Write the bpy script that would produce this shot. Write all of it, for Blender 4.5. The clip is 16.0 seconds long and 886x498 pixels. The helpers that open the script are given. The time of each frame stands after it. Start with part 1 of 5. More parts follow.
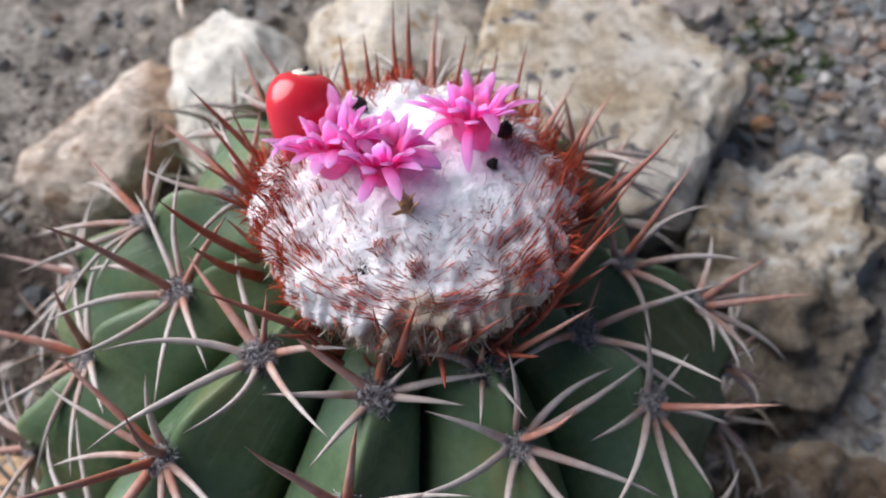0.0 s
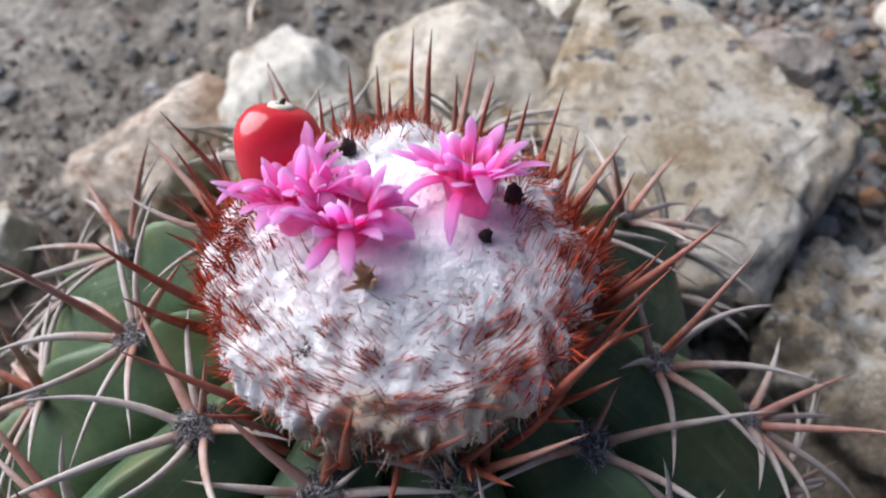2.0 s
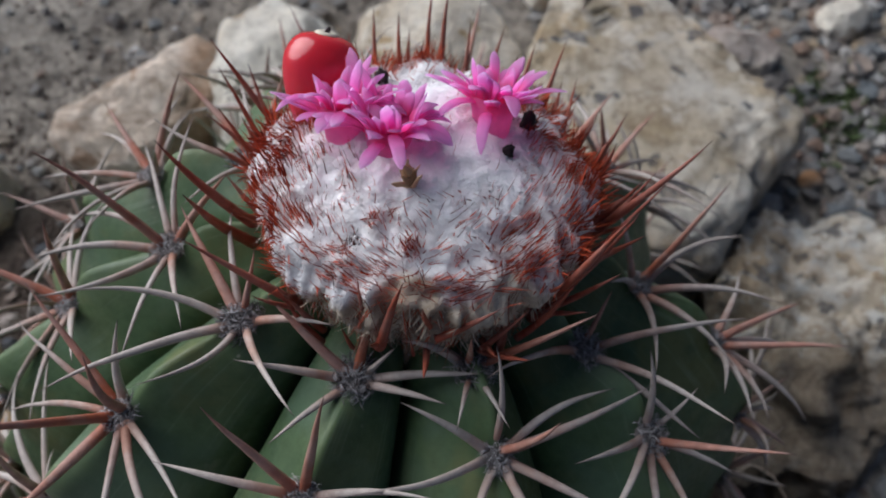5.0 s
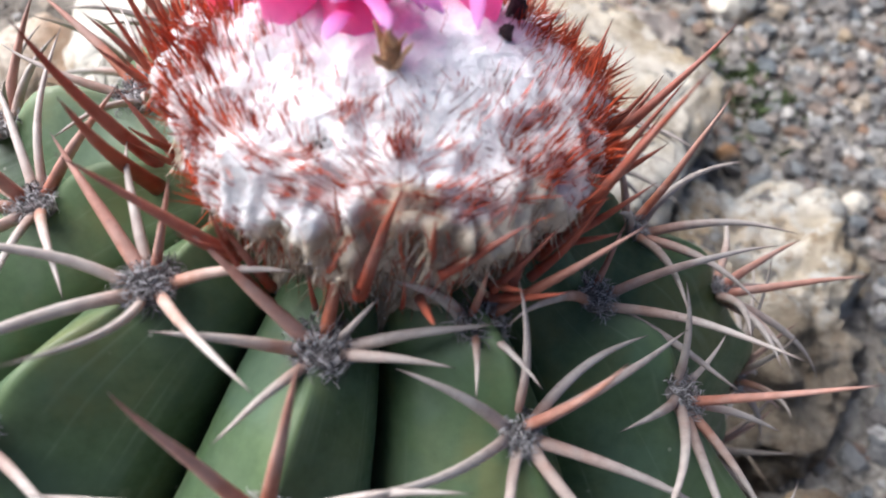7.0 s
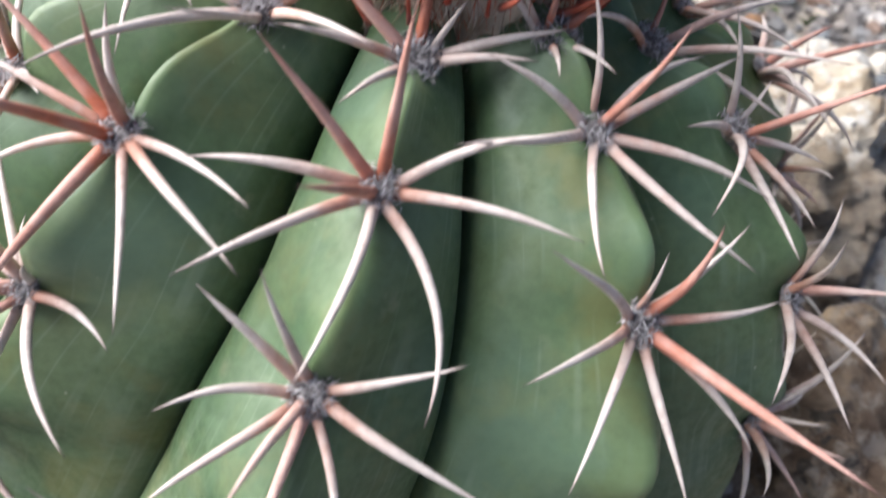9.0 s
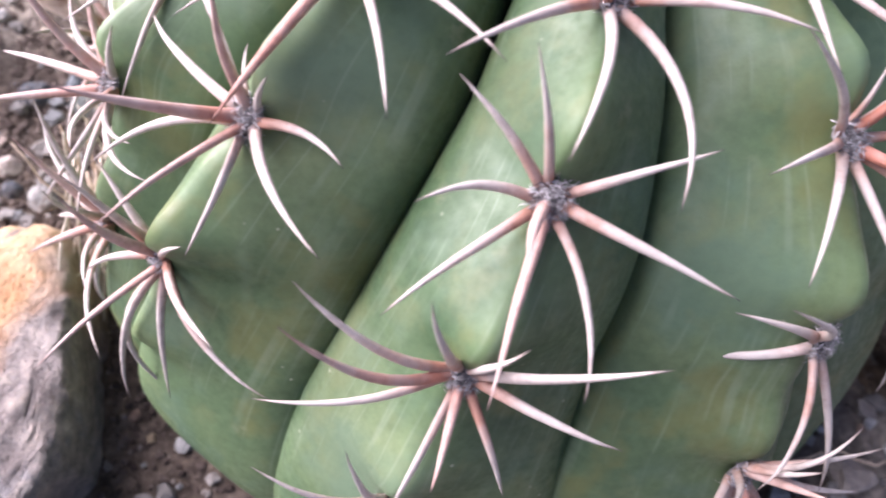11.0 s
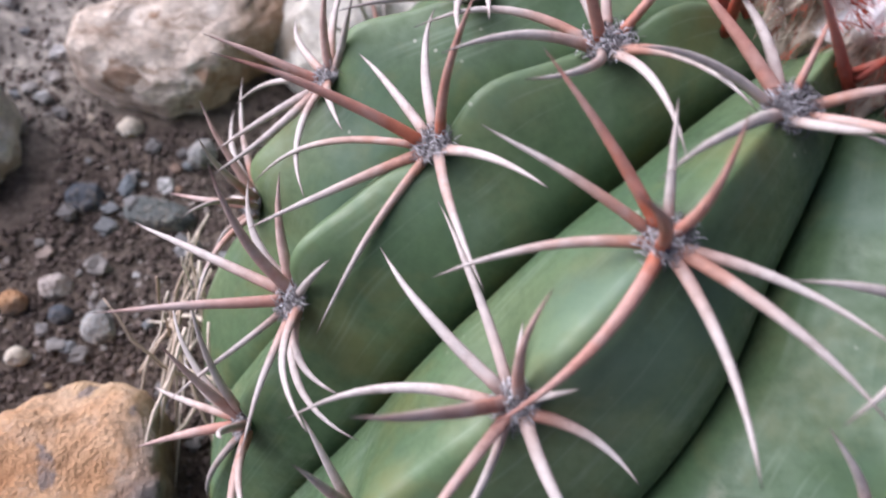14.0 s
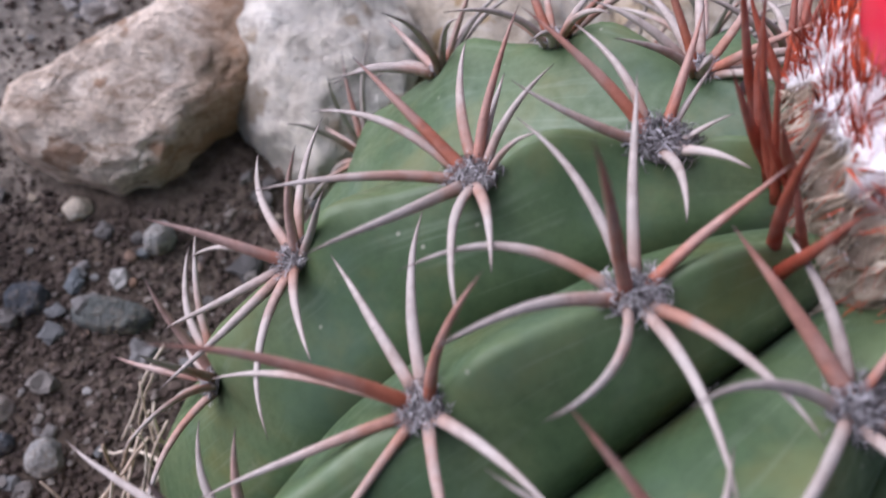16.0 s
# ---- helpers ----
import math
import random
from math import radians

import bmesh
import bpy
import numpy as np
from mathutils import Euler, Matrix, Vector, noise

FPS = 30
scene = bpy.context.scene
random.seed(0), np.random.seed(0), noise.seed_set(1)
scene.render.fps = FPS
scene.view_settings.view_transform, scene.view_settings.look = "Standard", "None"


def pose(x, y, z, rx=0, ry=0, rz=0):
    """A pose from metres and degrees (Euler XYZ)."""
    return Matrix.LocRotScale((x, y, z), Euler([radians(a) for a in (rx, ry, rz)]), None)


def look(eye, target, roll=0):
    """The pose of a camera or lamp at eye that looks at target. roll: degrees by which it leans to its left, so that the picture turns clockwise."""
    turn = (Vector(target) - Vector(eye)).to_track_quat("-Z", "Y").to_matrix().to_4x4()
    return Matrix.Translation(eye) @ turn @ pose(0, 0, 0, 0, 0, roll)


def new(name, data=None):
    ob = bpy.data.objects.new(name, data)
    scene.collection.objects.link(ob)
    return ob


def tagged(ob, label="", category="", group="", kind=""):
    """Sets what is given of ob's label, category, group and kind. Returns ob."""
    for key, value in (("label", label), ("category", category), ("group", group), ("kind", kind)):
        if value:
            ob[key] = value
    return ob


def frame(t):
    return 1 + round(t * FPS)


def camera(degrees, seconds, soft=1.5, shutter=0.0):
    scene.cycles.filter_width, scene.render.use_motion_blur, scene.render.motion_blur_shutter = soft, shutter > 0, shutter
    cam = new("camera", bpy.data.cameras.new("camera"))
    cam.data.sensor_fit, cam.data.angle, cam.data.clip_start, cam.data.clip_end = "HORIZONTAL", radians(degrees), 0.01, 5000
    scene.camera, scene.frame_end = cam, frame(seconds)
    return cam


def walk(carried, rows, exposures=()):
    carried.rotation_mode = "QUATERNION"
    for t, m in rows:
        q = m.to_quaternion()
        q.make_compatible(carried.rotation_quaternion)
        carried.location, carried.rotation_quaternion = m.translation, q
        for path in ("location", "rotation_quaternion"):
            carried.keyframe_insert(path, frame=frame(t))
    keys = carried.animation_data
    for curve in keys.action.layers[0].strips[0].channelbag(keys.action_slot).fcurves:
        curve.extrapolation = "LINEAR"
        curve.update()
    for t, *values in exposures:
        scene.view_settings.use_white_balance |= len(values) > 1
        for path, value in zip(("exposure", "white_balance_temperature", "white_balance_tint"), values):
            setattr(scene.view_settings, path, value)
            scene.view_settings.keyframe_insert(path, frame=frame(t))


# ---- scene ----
# The walk: seconds, eye, target, roll.
cam = camera(63.0, 16.0, soft=1.9, shutter=0.55)
cam.data.dof.use_dof = True
cam.data.dof.focus_distance, cam.data.dof.aperture_fstop = 0.127, 17.0
PATH = [
    (0, (0.0164, -0.0599, 0.2845), (0.0149, 0.0670, 0.0127), -0.38),
    (0.5, (0.0271, -0.0561, 0.2850), (-0.0016, 0.0679, 0.0134), -7.94),
    (1, (0.0300, -0.0510, 0.2774), (-0.0131, 0.0721, 0.0073), -10.39),
    (1.5, (0.0337, -0.0440, 0.2678), (-0.0102, 0.0777, -0.0029), -10.21),
    (2, (0.0346, -0.0381, 0.2644), (-0.0056, 0.0944, -0.0018), -8.69),
    (2.5, (0.0335, -0.0509, 0.2788), (-0.0107, 0.0862, 0.0157), -9.13),
    (3, (0.0352, -0.0518, 0.2808), (-0.0058, 0.0847, 0.0168), -8.72),
    (3.5, (0.0309, -0.0592, 0.2776), (-0.0029, 0.0775, 0.0127), -5.42),
    (5.8, (0.0216, -0.0680, 0.2636), (0.0129, 0.0706, -0.0023), 5.11),
    (6, (0.0205, -0.0714, 0.2549), (0.0166, 0.0665, -0.0116), 5.60),
    (6.5, (0.0130, -0.0695, 0.2374), (0.0290, 0.0704, -0.0275), 11.66),
    (7, (0.0066, -0.0651, 0.2320), (0.0405, 0.0919, -0.0214), 14.20),
    (7.5, (0.0012, -0.0685, 0.2249), (0.0375, 0.0883, -0.0282), 14.66),
    (8, (-0.0042, -0.0785, 0.2259), (0.0290, 0.0736, -0.0306), 13.74),
    (8.5, (-0.0027, -0.0963, 0.2248), (0.0257, 0.0535, -0.0336), 11.20),
    (9, (-0.0042, -0.1066, 0.2211), (0.0242, 0.0405, -0.0388), 10.37),
    (9.2, (-0.0067, -0.1108, 0.2192), (0.0222, 0.0323, -0.0429), 10.42),
    (11.3, (-0.0473, -0.1326, 0.2047), (-0.0165, 0.0194, -0.0521), 9.48),
    (11.5, (-0.0520, -0.1302, 0.2063), (-0.0208, 0.0241, -0.0491), 9.71),
    (12, (-0.0629, -0.1265, 0.2058), (-0.0286, 0.0311, -0.0471), 11.00),
    (12.5, (-0.0705, -0.1193, 0.2060), (-0.0310, 0.0401, -0.0451), 12.52),
    (13, (-0.0783, -0.1096, 0.2063), (-0.0295, 0.0484, -0.0440), 15.82),
    (13.5, (-0.0862, -0.0978, 0.2075), (-0.0279, 0.0582, -0.0420), 20.14),
    (14, (-0.0928, -0.0853, 0.2058), (-0.0308, 0.0670, -0.0451), 22.60),
    (14.5, (-0.0983, -0.0739, 0.2068), (-0.0316, 0.0713, -0.0470), 25.74),
    (15, (-0.0990, -0.0599, 0.2087), (-0.0312, 0.0825, -0.0465), 26.34),
    (15.5, (-0.0958, -0.0475, 0.2088), (-0.0269, 0.0908, -0.0483), 27.14),
    (16, (-0.0926, -0.0339, 0.2100), (-0.0209, 0.0972, -0.0501), 28.37),
]
walk(cam, [(t, look(e, g, r)) for t, e, g, r in PATH], exposures=[(0, 0.58, 6050, 11), (1.5, 0.57, 5990, 11), (2.5, 0.52, 5910, 9), (3.7, 0.48, 5910, 8), (5.7, -0.32, 6100, 9), (6.0, -0.22, 6200, 10), (6.2, 0.24, 6250, 9.5), (6.4, 0.93, 6200, 9.5), (7.0, 1.17, 6190, 10), (7.5, 0.92, 6250, 10), (8.0, 1.42, 6300, 9.5), (8.5, 1.66, 6350, 11.5), (9.0, 1.68, 6250, 11), (11.5, 1.92, 6100, 29), (12.5, 1.27, 6000, 25), (13.5, 1.29, 5880, 21), (14.0, 0.87, 5820, 20), (14.5, 0.45, 5790, 21), (16.0, 0.29, 5770, 22)])

# ---- light: open shade under a bright overcast sky ----
world = bpy.data.worlds.new("sky")
scene.world = world
world.use_nodes = True
wn = world.node_tree
sky = wn.nodes.new("ShaderNodeTexSky")
sky.sky_type = "NISHITA"
sky.sun_disc = False
sky.sun_elevation, sky.sun_rotation = radians(36), radians(-63)
sky.dust_density, sky.air_density = 4.0, 0.6
wn.links.new(sky.outputs[0], wn.nodes["Background"].inputs[0])
wn.nodes["Background"].inputs[1].default_value = 0.062
sun = new("sun", bpy.data.lights.new("sun", "SUN"))
sun.data.energy, sun.data.angle, sun.data.color = 3.8, radians(70), (0.99, 0.98, 1.0)
sun.matrix_world = look((-0.74, 0.38, 0.58), (0, 0, 0))


# ---- materials ----
def mat(name, rough=0.7, spec=0.4):
    m = bpy.data.materials.new(name)
    m.use_nodes = True
    b = m.node_tree.nodes["Principled BSDF"]
    b.inputs["Roughness"].default_value = rough
    b.inputs["Specular IOR Level"].default_value = spec
    return m, m.node_tree, b


def node(nt, kind, **inputs):
    n = nt.nodes.new(kind)
    for key, value in inputs.items():
        n.inputs[key.replace("_", " ")].default_value = value
    return n


def ramp(nt, source, stops):
    r = nt.nodes.new("ShaderNodeValToRGB")
    while len(r.color_ramp.elements) < len(stops):
        r.color_ramp.elements.new(0.5)
    for e, (p, c) in zip(r.color_ramp.elements, stops):
        e.position, e.color = p, (*c, 1)
    nt.links.new(source, r.inputs[0])
    return r.outputs[0]


def coords(nt):
    return nt.nodes.new("ShaderNodeTexCoord").outputs["Object"]


def tex_noise(nt, co, scale, detail=4.0, rough=0.55):
    n = node(nt, "ShaderNodeTexNoise", Scale=scale, Detail=detail, Roughness=rough)
    nt.links.new(co, n.inputs["Vector"])
    return n.outputs[0]


def mix(nt, a, b, fac, mode="MIX"):
    m = nt.nodes.new("ShaderNodeMix")
    m.data_type, m.blend_type = "RGBA", mode
    for sock, v in ((m.inputs[0], fac), (m.inputs[6], a), (m.inputs[7], b)):
        if isinstance(v, (int, float)):
            sock.default_value = v
        elif isinstance(v, tuple):
            sock.default_value = (*v, 1)
        else:
            nt.links.new(v, sock)
    return m.outputs[2]


def bump(nt, bsdf, height, strength, distance):
    b = node(nt, "ShaderNodeBump", Strength=strength, Distance=distance)
    nt.links.new(height, b.inputs["Height"])
    nt.links.new(b.outputs[0], bsdf.inputs["Normal"])


def step(nt, value, low, high):
    m = nt.nodes.new("ShaderNodeMapRange")
    m.inputs[1].default_value, m.inputs[2].default_value = low, high
    nt.links.new(value, m.inputs[0])
    return m.outputs[0]


def attribute(nt, name):
    a = nt.nodes.new("ShaderNodeAttribute")
    a.attribute_name = name
    return a.outputs["Fac"]


def make_skin():
    m, nt, b = mat("cactus_skin", 0.45, 0.36)
    co = coords(nt)
    big = tex_noise(nt, co, 26, 3)
    fine = tex_noise(nt, co, 420, 4, 0.65)
    c = ramp(nt, big, [(0.28, (0.040, 0.079, 0.036)), (0.50, (0.076, 0.123, 0.055)), (0.74, (0.132, 0.172, 0.081))])
    c = mix(nt, c, ramp(nt, fine, [(0.3, (0.75, 0.78, 0.75)), (0.7, (1.12, 1.1, 1.12))]), 0.8, "MULTIPLY")
    # pale streaks along the flanks
    st = nt.nodes.new("ShaderNodeMapping")
    st.inputs["Scale"].default_value = (95, 95, 14)
    nt.links.new(co, st.inputs[0])
    streak = step(nt, tex_noise(nt, st.outputs[0], 1.0, 2), 0.60, 0.80)
    c = mix(nt, c, (0.30, 0.38, 0.27), mul(nt, streak, 0.18))
    # crests a little paler and yellower, most where they bulge
    c = mix(nt, c, (0.22, 0.30, 0.13), mul(nt, attribute(nt, "crest"), 0.26))
    # large bleached patches, kept to the sunward side to paint in its brighter light
    pale = step(nt, tex_noise(nt, co, 17, 5, 0.6), 0.50, 0.68)
    x = nt.nodes.new("ShaderNodeSeparateXYZ")
    nt.links.new(co, x.inputs[0])
    sunward = step(nt, x.outputs[0], 0.045, -0.035)
    c = mix(nt, c, (0.185, 0.228, 0.150), mul(nt, times(nt, pale, sunward), 0.28))
    # broad drifts of bluish bloom and of yellowed skin
    drift = tex_noise(nt, co, 33, 4, 0.62)
    c = mix(nt, c, (0.080, 0.134, 0.088), mul(nt, step(nt, drift, 0.53, 0.66), 0.55))
    c = mix(nt, c, (0.118, 0.128, 0.042), mul(nt, step(nt, drift, 0.46, 0.36), 0.65))
    # dull olive blotches
    blotch = step(nt, tex_noise(nt, co, 75, 4, 0.6), 0.55, 0.72)
    c = mix(nt, c, (0.14, 0.155, 0.065), mul(nt, blotch, 0.45))
    # fine pale veins running along the flank
    lines = nt.nodes.new("ShaderNodeCombineXYZ")
    nt.links.new(mul(nt, attribute(nt, "across"), 5.0), lines.inputs[0])
    nt.links.new(mul(nt, attribute(nt, "down"), 0.35), lines.inputs[1])
    v0 = tex_noise(nt, lines.outputs[0], 1.1, 1, 0.5)
    vein = times(nt, step(nt, v0, 0.470, 0.497), step(nt, v0, 0.528, 0.501))
    vein = times(nt, vein, step(nt, tex_noise(nt, co, 55, 3), 0.44, 0.60))
    c = mix(nt, c, (0.30, 0.36, 0.27), mul(nt, vein, 0.16))
    # specks of dust and scabs
    v = node(nt, "ShaderNodeTexVoronoi", Scale=210.0)
    nt.links.new(co, v.inputs["Vector"])
    speck = step(nt, v.outputs["Distance"], 0.10, 0.05)
    gate = step(nt, tex_noise(nt, co, 60, 2), 0.55, 0.62)
    c = mix(nt, c, (0.42, 0.42, 0.33), mul(nt, times(nt, speck, gate), 0.6))
    v2 = node(nt, "ShaderNodeTexVoronoi", Scale=38.0)
    nt.links.new(co, v2.inputs["Vector"])
    scab = times(nt, step(nt, v2.outputs["Distance"], 0.11, 0.06), step(nt, fine, 0.44, 0.56))
    c = mix(nt, c, (0.26, 0.24, 0.17), mul(nt, scab, 0.22))
    nt.links.new(c, b.inputs["Base Color"])
    nt.links.new(step(nt, fine, 1.18, -0.18), b.inputs["Roughness"])
    bump(nt, b, fine, 0.12, 0.0006)
    return m


def mul(nt, value, k):
    m = nt.nodes.new("ShaderNodeMath")
    m.operation = "MULTIPLY"
    nt.links.new(value, m.inputs[0])
    m.inputs[1].default_value = k
    return m.outputs[0]


def times(nt, a, b):
    m = nt.nodes.new("ShaderNodeMath")
    m.operation = "MULTIPLY"
    nt.links.new(a, m.inputs[0])
    nt.links.new(b, m.inputs[1])
    return m.outputs[0]


def make_spine(name, base, middle, tip, bleach=0.5):
    m, nt, b = mat(name, 0.55, 0.3)
    co = coords(nt)
    rnd = nt.nodes.new("ShaderNodeObjectInfo").outputs["Random"]
    n = tex_noise(nt, co, 420, 4, 0.65)
    w = tex_noise(nt, co, 130, 3)
    # how far the warm foot colour reaches differs from spine to spine
    shift = nt.nodes.new("ShaderNodeMath")
    shift.operation = "MULTIPLY_ADD"
    nt.links.new(rnd, shift.inputs[0])
    shift.inputs[1].default_value, shift.inputs[2].default_value = -0.45, 0.22
    t = nt.nodes.new("ShaderNodeMath")
    t.operation = "ADD"
    nt.links.new(attribute(nt, "along"), t.inputs[0])
    nt.links.new(shift.outputs[0], t.inputs[1])
    c = ramp(nt, t.outputs[0], [(0.0, base), (0.42, middle)])
    c = mix(nt, c, ramp(nt, n, [(0.3, (0.70, 0.66, 0.64)), (0.7, (1.16, 1.15, 1.16))]), 0.85, "MULTIPLY")
    c = mix(nt, c, (0.46, 0.42, 0.385), mul(nt, step(nt, w, 0.46, 0.62), bleach))
    # dull stained flecks
    c = mix(nt, c, (0.20, 0.13, 0.11), mul(nt, step(nt, tex_noise(nt, co, 900, 2), 0.64, 0.72), 0.35))
    end = ramp(nt, attribute(nt, "along"), [(0.80, (0, 0, 0)), (0.95, (0.75, 0.75, 0.75)), (1.0, (1, 1, 1))])
    c = mix(nt, c, ramp(nt, attribute(nt, "along"), [(0.86, tip), (0.97, (0.035, 0.025, 0.025))]), end)
    nt.links.new(c, b.inputs["Base Color"])
    bump(nt, b, n, 0.45, 0.0004)
    return m


def make_wool(name, low, high, scale=260, rough=0.95):
    m, nt, b = mat(name, rough, 0.1)
    co = coords(nt)
    n = tex_noise(nt, co, scale, 5, 0.65)
    w = tex_noise(nt, co, 90, 3)
    c = ramp(nt, n, [(0.3, low), (0.65, high)])
    c = mix(nt, c, (0.50, 0.43, 0.36), mul(nt, step(nt, w, 0.55, 0.75), 0.35))
    c = mix(nt, c, (0.34, 0.15, 0.10), mul(nt, attribute(nt, "rust"), 0.22))
    old = ramp(nt, w, [(0.34, (0.18, 0.125, 0.08)), (0.47, (0.43, 0.345, 0.25)), (0.62, (0.68, 0.60, 0.48))])
    c = mix(nt, c, old, mul(nt, attribute(nt, "age"), 0.95))
    # brown grime where the oldest wool has matted, with the shade low on the flank painted in
    c = mix(nt, c, ramp(nt, n, [(0.35, (0.05, 0.035, 0.025)), (0.62, (0.24, 0.19, 0.145))]), mul(nt, attribute(nt, "grime_shade"), 0.85))
    nt.links.new(c, b.inputs["Base Color"])
    bump(nt, b, n, 0.7, 0.002)
    return m


def make_strand(name, low, high):
    m, nt, b = mat(name, 0.8, 0.15)
    g = nt.nodes.new("ShaderNodeNewGeometry").outputs["Random Per Island"]
    nt.links.new(ramp(nt, g, [(0.0, low), (1.0, high)]), b.inputs["Base Color"])
    return m


def make_petal(name, throat, blade, edge):
    m, nt, b = mat(name, 0.5, 0.25)
    t = attribute(nt, "along")
    n = tex_noise(nt, coords(nt), 260, 3)
    c = ramp(nt, t, [(0.0, throat), (0.58, blade), (1.0, edge)])
    c = mix(nt, c, ramp(nt, n, [(0.3, (0.85, 0.8, 0.88)), (0.7, (1.1, 1.1, 1.1))]), 0.7, "MULTIPLY")
    nt.links.new(c, b.inputs["Base Color"])
    # thin petals let some light through
    thin = nt.nodes.new("ShaderNodeBsdfTranslucent")
    nt.links.new(c, thin.inputs["Color"])
    both = nt.nodes.new("ShaderNodeMixShader")
    both.inputs[0].default_value = 0.8
    nt.links.new(b.outputs[0], both.inputs[1])
    nt.links.new(thin.outputs[0], both.inputs[2])
    nt.links.new(both.outputs[0], nt.nodes["Material Output"].inputs["Surface"])
    return m


def make_stone(name, a, b_, c_, stain, scale=1.0, chalky=0.6, grain=0.0, side=None, cracked=0.35, chalk_colour=(0.70, 0.66, 0.58)):
    m, nt, b = mat(name, 0.88, 0.25)
    co = coords(nt)
    big = tex_noise(nt, co, 22 * scale, 4, 0.6)
    fine = tex_noise(nt, co, 170 * scale, 6, 0.7)
    grit = tex_noise(nt, co, 700, 4, 0.7)
    c = ramp(nt, big, [(0.36, a), (0.5, b_), (0.62, c_)])
    c = mix(nt, c, ramp(nt, fine, [(0.28, (0.5, 0.47, 0.45)), (0.5, (1.0, 1.0, 1.0)), (0.75, (1.22, 1.2, 1.15))]), 0.85, "MULTIPLY")
    c = mix(nt, c, ramp(nt, grit, [(0.3, (0.8, 0.8, 0.8)), (0.7, (1.1, 1.1, 1.1))]), 0.6, "MULTIPLY")
    spot = times(nt, step(nt, tex_noise(nt, co, 70 * scale, 3, 0.5), 0.605, 0.635), step(nt, fine, 0.3, 0.5))
    vein = tex_noise(nt, co, 40 * scale, 5, 0.7)
    crack = times(nt, step(nt, vein, 0.47, 0.495), step(nt, vein, 0.53, 0.505))
    c = mix(nt, c, (0.24, 0.17, 0.11), mul(nt, crack, cracked))
    chalk = step(nt, tex_noise(nt, co, 62 * scale, 5, 0.7), 0.52, 0.60)
    c = mix(nt, c, chalk_colour, mul(nt, chalk, chalky))
    rusty = step(nt, tex_noise(nt, co, 33 * scale, 4, 0.65), 0.55, 0.66)
    c = mix(nt, c, (0.42, 0.27, 0.12), mul(nt, rusty, 0.5))
    c = mix(nt, c, stain, mul(nt, spot, 0.85))
    h = mix(nt, mix(nt, fine, grit, 0.5), vein, 0.25)
    if grain:
        # bedding lines along the stone
        st = nt.nodes.new("ShaderNodeMapping")
        st.inputs["Scale"].default_value = (110, 240, 520)
        st.inputs["Rotation"].default_value = (0.35, 0.15, 0.5)
        nt.links.new(co, st.inputs[0])
        bed = tex_noise(nt, st.outputs[0], 1.0, 4, 0.65)
        c = mix(nt, c, ramp(nt, bed, [(0.36, (0.66, 0.58, 0.52)), (0.47, (0.97, 0.95, 0.93)), (0.64, (1.14, 1.13, 1.12))]), grain, "MULTIPLY")
        h = mix(nt, h, bed, 0.3)
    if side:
        # one side of the stone, across the way dx, dy from a distance on, has another colour; on the lichened rock it
        # stands for shade
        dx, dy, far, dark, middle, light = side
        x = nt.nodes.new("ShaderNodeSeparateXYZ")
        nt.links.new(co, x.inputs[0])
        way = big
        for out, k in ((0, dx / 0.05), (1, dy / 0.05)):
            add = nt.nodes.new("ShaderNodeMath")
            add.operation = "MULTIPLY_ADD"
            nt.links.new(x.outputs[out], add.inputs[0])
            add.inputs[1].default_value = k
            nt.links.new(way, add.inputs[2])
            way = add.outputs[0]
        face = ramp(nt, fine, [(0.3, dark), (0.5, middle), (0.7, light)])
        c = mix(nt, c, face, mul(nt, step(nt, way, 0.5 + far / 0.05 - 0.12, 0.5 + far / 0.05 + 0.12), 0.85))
    nt.links.new(c, b.inputs["Base Color"])
    bump(nt, b, h, 1.0, 0.005)
    return m


def make_soil():
    m, nt, b = mat("soil", 0.95, 0.15)
    co = coords(nt)
    big = tex_noise(nt, co, 9, 4)
    fine = tex_noise(nt, co, 260, 6, 0.7)
    c = ramp(nt, big, [(0.3, (0.20, 0.172, 0.14)), (0.52, (0.34, 0.305, 0.26)), (0.72, (0.46, 0.425, 0.37))])
    c = mix(nt, c, ramp(nt, fine, [(0.3, (0.35, 0.33, 0.32)), (0.55, (1, 1, 1)), (0.75, (1.7, 1.65, 1.55))]), 0.9, "MULTIPLY")
    # darker and browner close round the cactus
    c = mix(nt, c, (0.40, 0.34, 0.31), mul(nt, attribute(nt, "near_cactus"), 0.95), "MULTIPLY")
    clod = tex_noise(nt, co, 95, 5, 0.7)
    c = mix(nt, c, ramp(nt, clod, [(0.36, (0.42, 0.40, 0.39)), (0.5, (1, 1, 1)), (0.66, (1.35, 1.33, 1.3))]), 0.85, "MULTIPLY")
    nt.links.new(c, b.inputs["Base Color"])
    bump(nt, b, mix(nt, fine, clod, 0.5), 1.0, 0.006)
    return m


